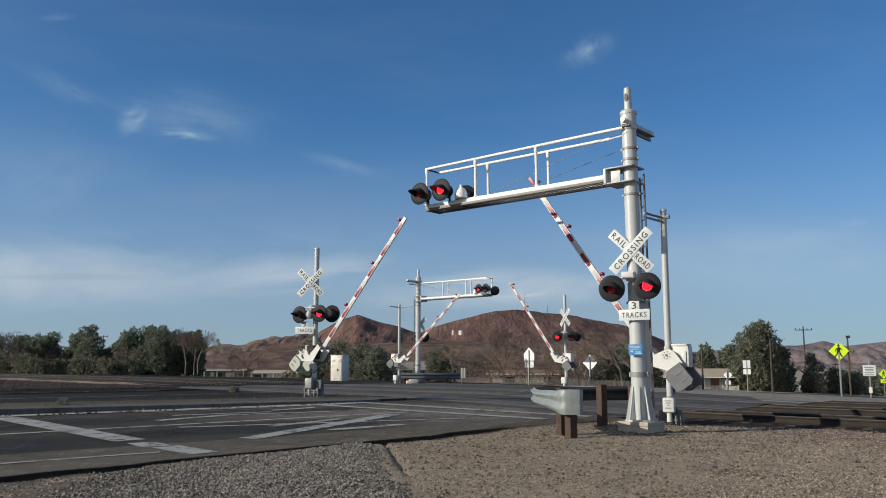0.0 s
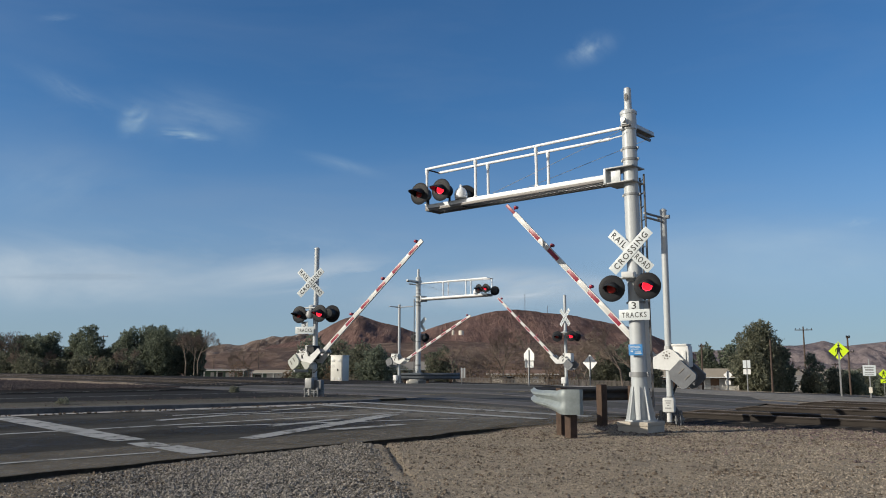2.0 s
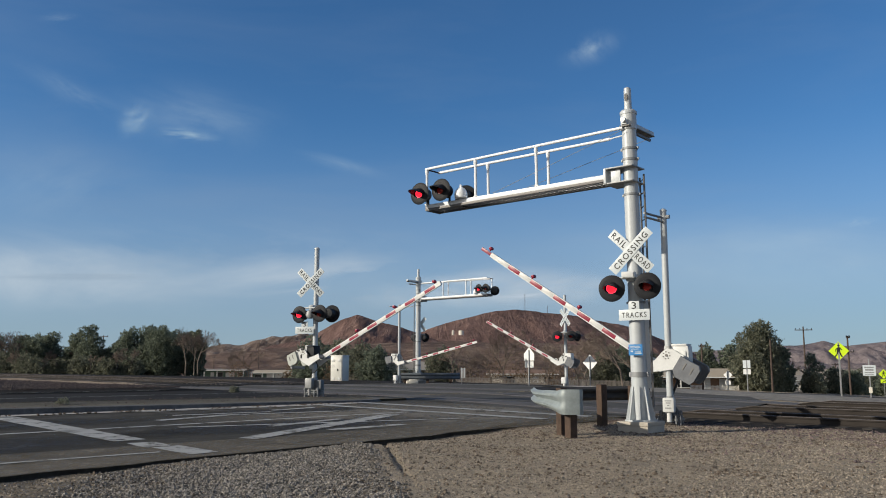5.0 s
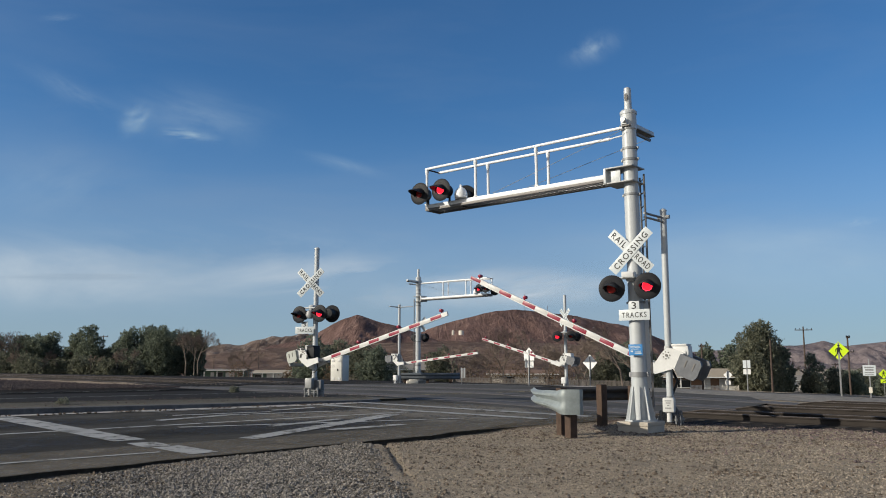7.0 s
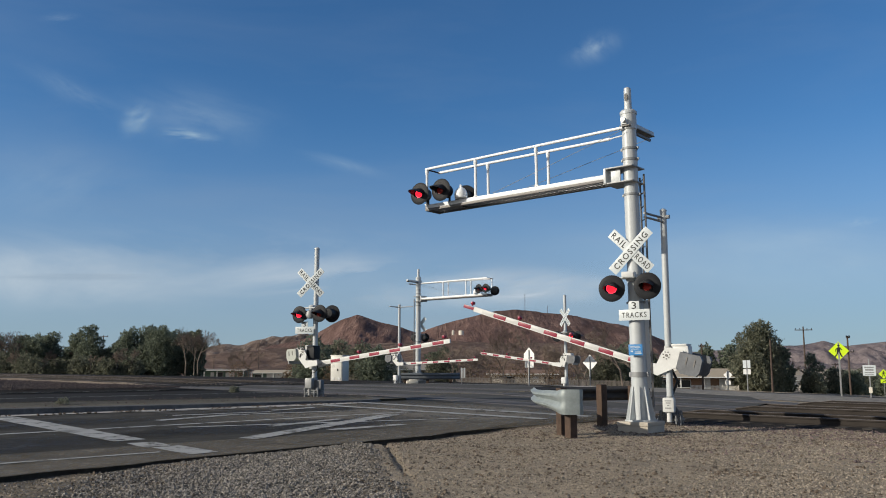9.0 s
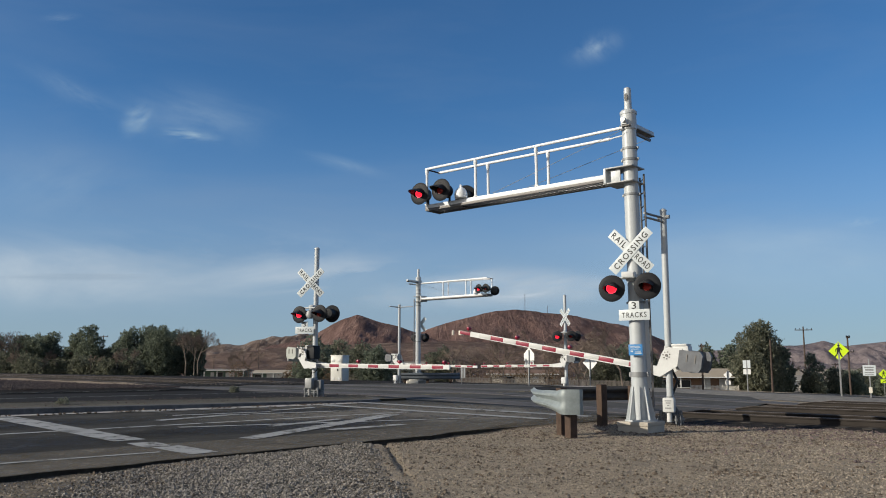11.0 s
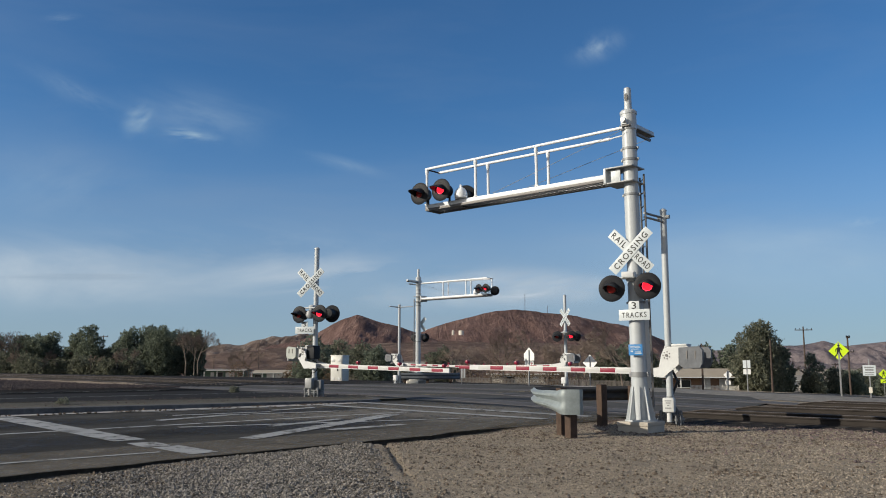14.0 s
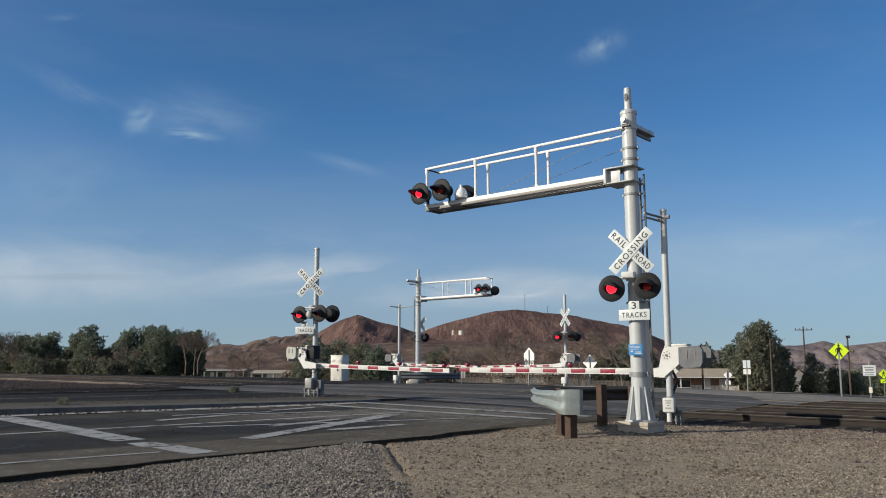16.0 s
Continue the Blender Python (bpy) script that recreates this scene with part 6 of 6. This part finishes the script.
# trees right of the crossing, near the brown house
tree(41.3, 110, -1.75, 8.8, 7.2, "large dense dark green tree beside the brown house", 181, "leafgrey", 30000, 0.16, 0.06, 22, group="trees by the brown house")
tree(39.6, 108, -1.7, 6.6, 4.6, "dark green tree beside the large tree", 182, "leafgrey", 6500, 0.21, 0.05, 12, group="trees by the brown house")
tree(44.8, 112, -1.8, 6.0, 4.0, "dark green tree beside the large tree", 183, "leaf", 6500, 0.21, 0.05, 12, group="trees by the brown house")
for i, (x, y, h, w) in enumerate(((39.0, 125, 6.6, 3.6), (42.2, 124, 6.8, 4.2), (36.6, 128, 6.2, 3.4))):
    tree(x, y, -1.9, h, w, "dark green tree behind the brown house", 184 + i, "leaf", 4500, 0.22, 0.1, 12, group="trees by the brown house")
for i, (x, y, h, w) in enumerate(((49.8, 114, 5.8, 3.2), (53.5, 116, 3.7, 4.0), (56.6, 117, 3.2, 3.6), (60.2, 122, 3.0, 4.2), (64.0, 126, 2.6, 4.0), (48.0, 110, 3.0, 3.0), (58.4, 112, 2.4, 3.0), (70.0, 130, 2.6, 5.0))):
    bush(x, y, -2.3, h, w, "dull green roadside shrub by the side road", 190 + i, "leafgrey" if i % 2 else "leaf", 3200, 0.18)
for i, (x, y, h) in enumerate(((66.0, 118, 2.8),)):
    bare_tree(x, y, -2.0, h, "thin bare shrub by the side road", 205 + i, 6, 0.6)


# ---- hills ----
def ridge(name, dist, crest, foot, deep, mat, label, seed, rough, crag=0.03, cols=240, rows=64, relief=1.0):
    """A hill: crest heights along x at its distance, gullied slope down to its foot, and a back slope."""
    xs = np.linspace(crest[0][0], crest[-1][0], cols)
    cz = np.interp(xs, [c[0] for c in crest], [c[1] for c in crest])
    V, F = [], []
    for j in range(rows):
        f = j / (rows - 1) * 1.35
        for i, x in enumerate(xs):
            lift = min(f, 1.0)
            prof = lift ** 1.25 if f <= 1 else 1 - (f - 1) * 1.5
            y = dist - deep * (1 - f)
            sx = x * (y / dist)
            n1 = noise.fractal((sx * 0.012 * rough, y * 0.004 * rough, seed), 1.0, 2.1, 5)
            gully = 0.5 * noise.ridged_multi_fractal((sx * 0.016 * rough + 0.3 * n1, y * 0.007 * rough, seed + 3), 0.9, 2.1, 6, 1.0, 1.6)
            amp = (cz[i] - foot) * 4 * lift * max(0, 1 - lift) * (1 if f <= 1 else 0)
            z = foot + (cz[i] - foot) * prof + amp * relief * (0.14 * n1 + 0.12 * (gully - 0.5)) + (crag * (cz[i] - foot) * n1 * lift)
            V.append((sx, y, z))
    for j in range(rows - 1):
        for i in range(cols - 1):
            a = j * cols + i
            F.append((a, a + 1, a + cols + 1, a + cols))
    return tagged(new(name, raw(name, V, F, [mat], smooth=True)), label, "hill", kind="structure")


ridge("hill_mesa", 1500, [(-145, 28), (-85, 51), (-44, 65), (-24, 72), (6, 82), (47, 94), (97, 104), (133, 106.5), (168, 104.5), (219, 97.5), (279, 88), (339, 73), (384, 56), (419, 41), (488, 8)], 2, 420, "hill", "broad dark red-brown desert hill", 1.0, 1.4, relief=0.42)
ridge("hill_cone", 1300, [(-300, 24), (-265, 36), (-222, 44.5), (-196, 55), (-170, 71), (-151, 80), (-133, 84), (-116, 79.5), (-91, 71.5), (-69, 65.5), (-43, 57.5), (-12, 46), (31, 29)], 2, 330, "hill", "pointed red-brown desert hill", 5.0, 1.6, relief=0.6)
ridge("hill_left", 2200, [(-1900, 20), (-1400, 30), (-1000, 34), (-714, 39), (-655, 48), (-611, 57), (-567, 64), (-523, 60), (-487, 76), (-450, 82), (-405, 85), (-354, 92), (-272, 77), (-183, 48)], 2, 500, "rockhill", "low rocky tan desert ridge with pale outcrops", 9.0, 3.0, 0.055, relief=1.35)
ridge("hill_far", 3600, [(714, 30), (956, 66), (1247, 82), (1441, 97), (1513, 99), (1587, 111), (1626, 118.5), (1683, 104), (1731, 97), (1804, 106.5), (1896, 114), (2096, 126), (2456, 97), (3000, 60)], -10, 700, "farhill", "distant mountain ridge tinted mauve for haze", 13.0, 1.1, relief=1.3)
ridge("hill_apron", 620, [(-260, 1), (-209, 4), (-184, 9.5), (-160, 12.8), (-131, 15.7), (-102, 17.8), (-68, 19.4), (-35, 20.3), (7, 21), (48, 20.3), (90, 19.4), (132, 17), (165, 11), (210, 1)], -3, 330, "flat", "long tan desert slope before the hills", 17.0, 2.0)


# ---- drifting cloud wisps ----
def cloud_material(name, strength, scale, soft, fill=1.0, colour=(0.58, 0.73, 0.83)):
    m = bpy.data.materials.new(name)
    m.use_nodes = True
    nt = m.node_tree
    nt.nodes.clear()
    co = nt.nodes.new("ShaderNodeTexCoord")
    mp = nt.nodes.new("ShaderNodeMapping")
    mp.inputs["Scale"].default_value = (scale[0], 1, scale[1])
    info = nt.nodes.new("ShaderNodeObjectInfo")
    n = node(nt, "ShaderNodeTexNoise", Scale=1.0, Detail=8.0, Roughness=0.58, Distortion=0.9)
    n.noise_dimensions = "4D"
    mul = nt.nodes.new("ShaderNodeMath")
    mul.operation = "MULTIPLY"
    mul.inputs[1].default_value = 9.0
    nt.links.new(info.outputs["Random"], mul.inputs[0])
    nt.links.new(mul.outputs[0], n.inputs["W"])
    nt.links.new(co.outputs["UV"], mp.inputs["Vector"])
    nt.links.new(mp.outputs[0], n.inputs["Vector"])
    c2 = nt.nodes.new("ShaderNodeMapping")
    c2.inputs["Location"].default_value = (-1, -1, 0)
    c2.inputs["Scale"].default_value = (2, 2, 0)
    nt.links.new(co.outputs["UV"], c2.inputs["Vector"])
    g = nt.nodes.new("ShaderNodeTexGradient")
    g.gradient_type = "QUADRATIC_SPHERE"
    nt.links.new(c2.outputs[0], g.inputs["Vector"])
    r = nt.nodes.new("ShaderNodeMapRange")
    r.inputs["From Min"].default_value, r.inputs["From Max"].default_value = 0.40, 0.40 + soft
    r.inputs["To Max"].default_value = strength
    nt.links.new(n.outputs["Fac"], r.inputs["Value"])
    f = nt.nodes.new("ShaderNodeMath")
    f.operation = "MULTIPLY"
    f.use_clamp = True
    nt.links.new(r.outputs[0], f.inputs[0])
    wide = nt.nodes.new("ShaderNodeMath")
    wide.operation = "MULTIPLY"
    wide.use_clamp = True
    wide.inputs[1].default_value = fill
    nt.links.new(g.outputs["Fac"], wide.inputs[0])
    nt.links.new(wide.outputs[0], f.inputs[1])
    e = nt.nodes.new("ShaderNodeEmission")
    e.inputs["Color"].default_value = (*colour, 1)
    e.inputs["Strength"].default_value = 0.85
    tr = nt.nodes.new("ShaderNodeBsdfTransparent")
    mx = nt.nodes.new("ShaderNodeMixShader")
    out = nt.nodes.new("ShaderNodeOutputMaterial")
    nt.links.new(f.outputs[0], mx.inputs[0])
    nt.links.new(tr.outputs[0], mx.inputs[1])
    nt.links.new(e.outputs[0], mx.inputs[2])
    nt.links.new(mx.outputs[0], out.inputs["Surface"])
    return m


M["wisp"] = cloud_material("cloud_wisp", 0.62, (2.2, 2.2), 0.35)
M["faint"] = cloud_material("faint_cloud", 0.42, (1.4, 2.4), 0.45)
M["veil"] = cloud_material("cloud_veil", 0.75, (1.2, 3.0), 0.45)
M["bank"] = cloud_material("cloud_bank", 1.3, (2.6, 6.0), 0.5, 2.0, (0.63, 0.725, 0.805))
M["bankpale"] = cloud_material("pale_cloud_bank", 1.9, (2.2, 5.0), 0.5, 2.2, (0.64, 0.72, 0.795))
M["greystreak"] = cloud_material("grey_cloud_streak", 1.2, (0.8, 1.2), 0.4, 2.5, (0.36, 0.47, 0.59))
M["puff"] = cloud_material("cloud_puff", 1.15, (1.3, 1.7), 0.5, 1.9, (0.56, 0.74, 0.83))
M["hazeveil"] = cloud_material("thin_haze_veil", 0.7, (1.0, 2.2), 0.6, 2.0)
CLOUDS = []


def cloud(x, y, z, w, h, roll, mat, drift, label):
    n, k = 14, 6
    V = [(w * (i / n - 0.5), 0.06 * w * (4 * (i / n - 0.5) ** 2), h * (j / k - 0.5)) for j in range(k + 1) for i in range(n + 1)]
    F = [(j * (n + 1) + i, j * (n + 1) + i + 1, (j + 1) * (n + 1) + i + 1, (j + 1) * (n + 1) + i) for j in range(k) for i in range(n)]
    me = raw("cloud", V, F, [mat], smooth=True)
    uv = me.uv_layers.new(name="uv")
    for lp in me.loops:
        vi = lp.vertex_index
        uv.data[lp.index].uv = ((vi % (n + 1)) / n, (vi // (n + 1)) / k)
    ob = tagged(new("cloud", me), label, "cloud", "thin drifting clouds", "structure")
    ob.matrix_basis = pose(x, y, z, 0, roll, 0)
    CLOUDS.append((ob, x, y, z, roll, drift))


cloud(690, 3800, 1502, 420, 210, -24, "wisp", (58, 14), "small thin white cloud wisp in the blue sky")
cloud(-1453, 3800, 1156, 210, 260, 24, "puff", (26, 0), "small bright white cloud puff")
cloud(-1232, 3800, 1085, 430, 90, 5, "puff", (26, 0), "thin white cloud streak")
cloud(-1180, 3800, 1180, 1200, 480, 8, "veil", (26, 0), "faint spreading cloud veil")
cloud(-480, 3800, 945, 620, 110, 14, "faint", (26, 0), "faint thin cloud streak")
cloud(1925, 3800, 667, 300, 80, -4, "wisp", (24, 0), "small thin white cloud low over the hills")
cloud(-1830, 3800, 1655, 320, 90, 4, "faint", (26, 0), "small thin white cloud high up")
cloud(-1750, 3800, 1290, 900, 160, 26, "faint", (24, 0), "faint thin cloud streak")
cloud(-1850, 3850, 860, 1500, 620, 6, "faint", (20, 0), "faint spreading cloud veil")
cloud(-1500, 3900, 470, 4200, 620, -1, "bank", (8, 0), "broad pale cloud bank low in the sky")
cloud(-250, 3950, 405, 2600, 330, 1, "bankpale", (8, 0), "broad pale cloud bank low over the hills")
cloud(1500, 3900, 520, 2800, 760, 2, "hazeveil", (8, 0), "faint pale cloud veil low in the sky")
cloud(-1643, 3700, 404, 1050, 46, 0, "greystreak", (8, 0), "thin grey streak of cloud")
cloud(302, 3850, 363, 1700, 240, -2, "bankpale", (8, 0), "broad pale cloud bank low over the hills")


def motions():
    """Arms come down; the lamps of each pair light in turn; clouds drift."""
    for arm, zp, rows in ARMS:
        walk(arm, [(t, pose(0, 0, zp, 0, -a, 0)) for t, a in rows])
    for lamp, first, beat in BULBS:
        start, half = (0.02, 0.604) if beat == "near" else (-0.27, 0.6025)
        spot = Matrix.Translation(lamp.matrix_basis.translation)
        # half-beats are counted from start; "first" lamps are lit in the even ones
        k = -1 if beat == "near" else 0
        lit = (k % 2 == 0) == first
        rows = [(0.0, 0.0 if lit else 178.0)]
        while start + half * (k + 1) < 15.95:
            k += 1
            # the near relay slows a little towards the end
            slow = 0.0045 * max(0, k - 19) if beat == "near" else 0.0
            f = int((start + half * k + slow) * FPS)
            lit = (k % 2 == 0) == first
            for step, a in ((-1, 178.0 if lit else 0.0), (0, 89.0), (1, 0.0 if lit else 178.0)):
                if (f + step) / FPS > rows[-1][0]:
                    rows.append(((f + step) / FPS, a))
        if rows[-1][0] < 16.0:
            rows.append((16.0, rows[-1][1]))
        walk(lamp, [(t, spot @ pose(0, 0, 0, 0, 0, a)) for t, a in rows])
    for ob, x, y, z, roll, (dx, dz) in CLOUDS:
        walk(ob, [(0.0, pose(x, y, z, 0, roll, 0)), (16.0, pose(x + dx, y, z + dz, 0, roll, 0))])


motions()
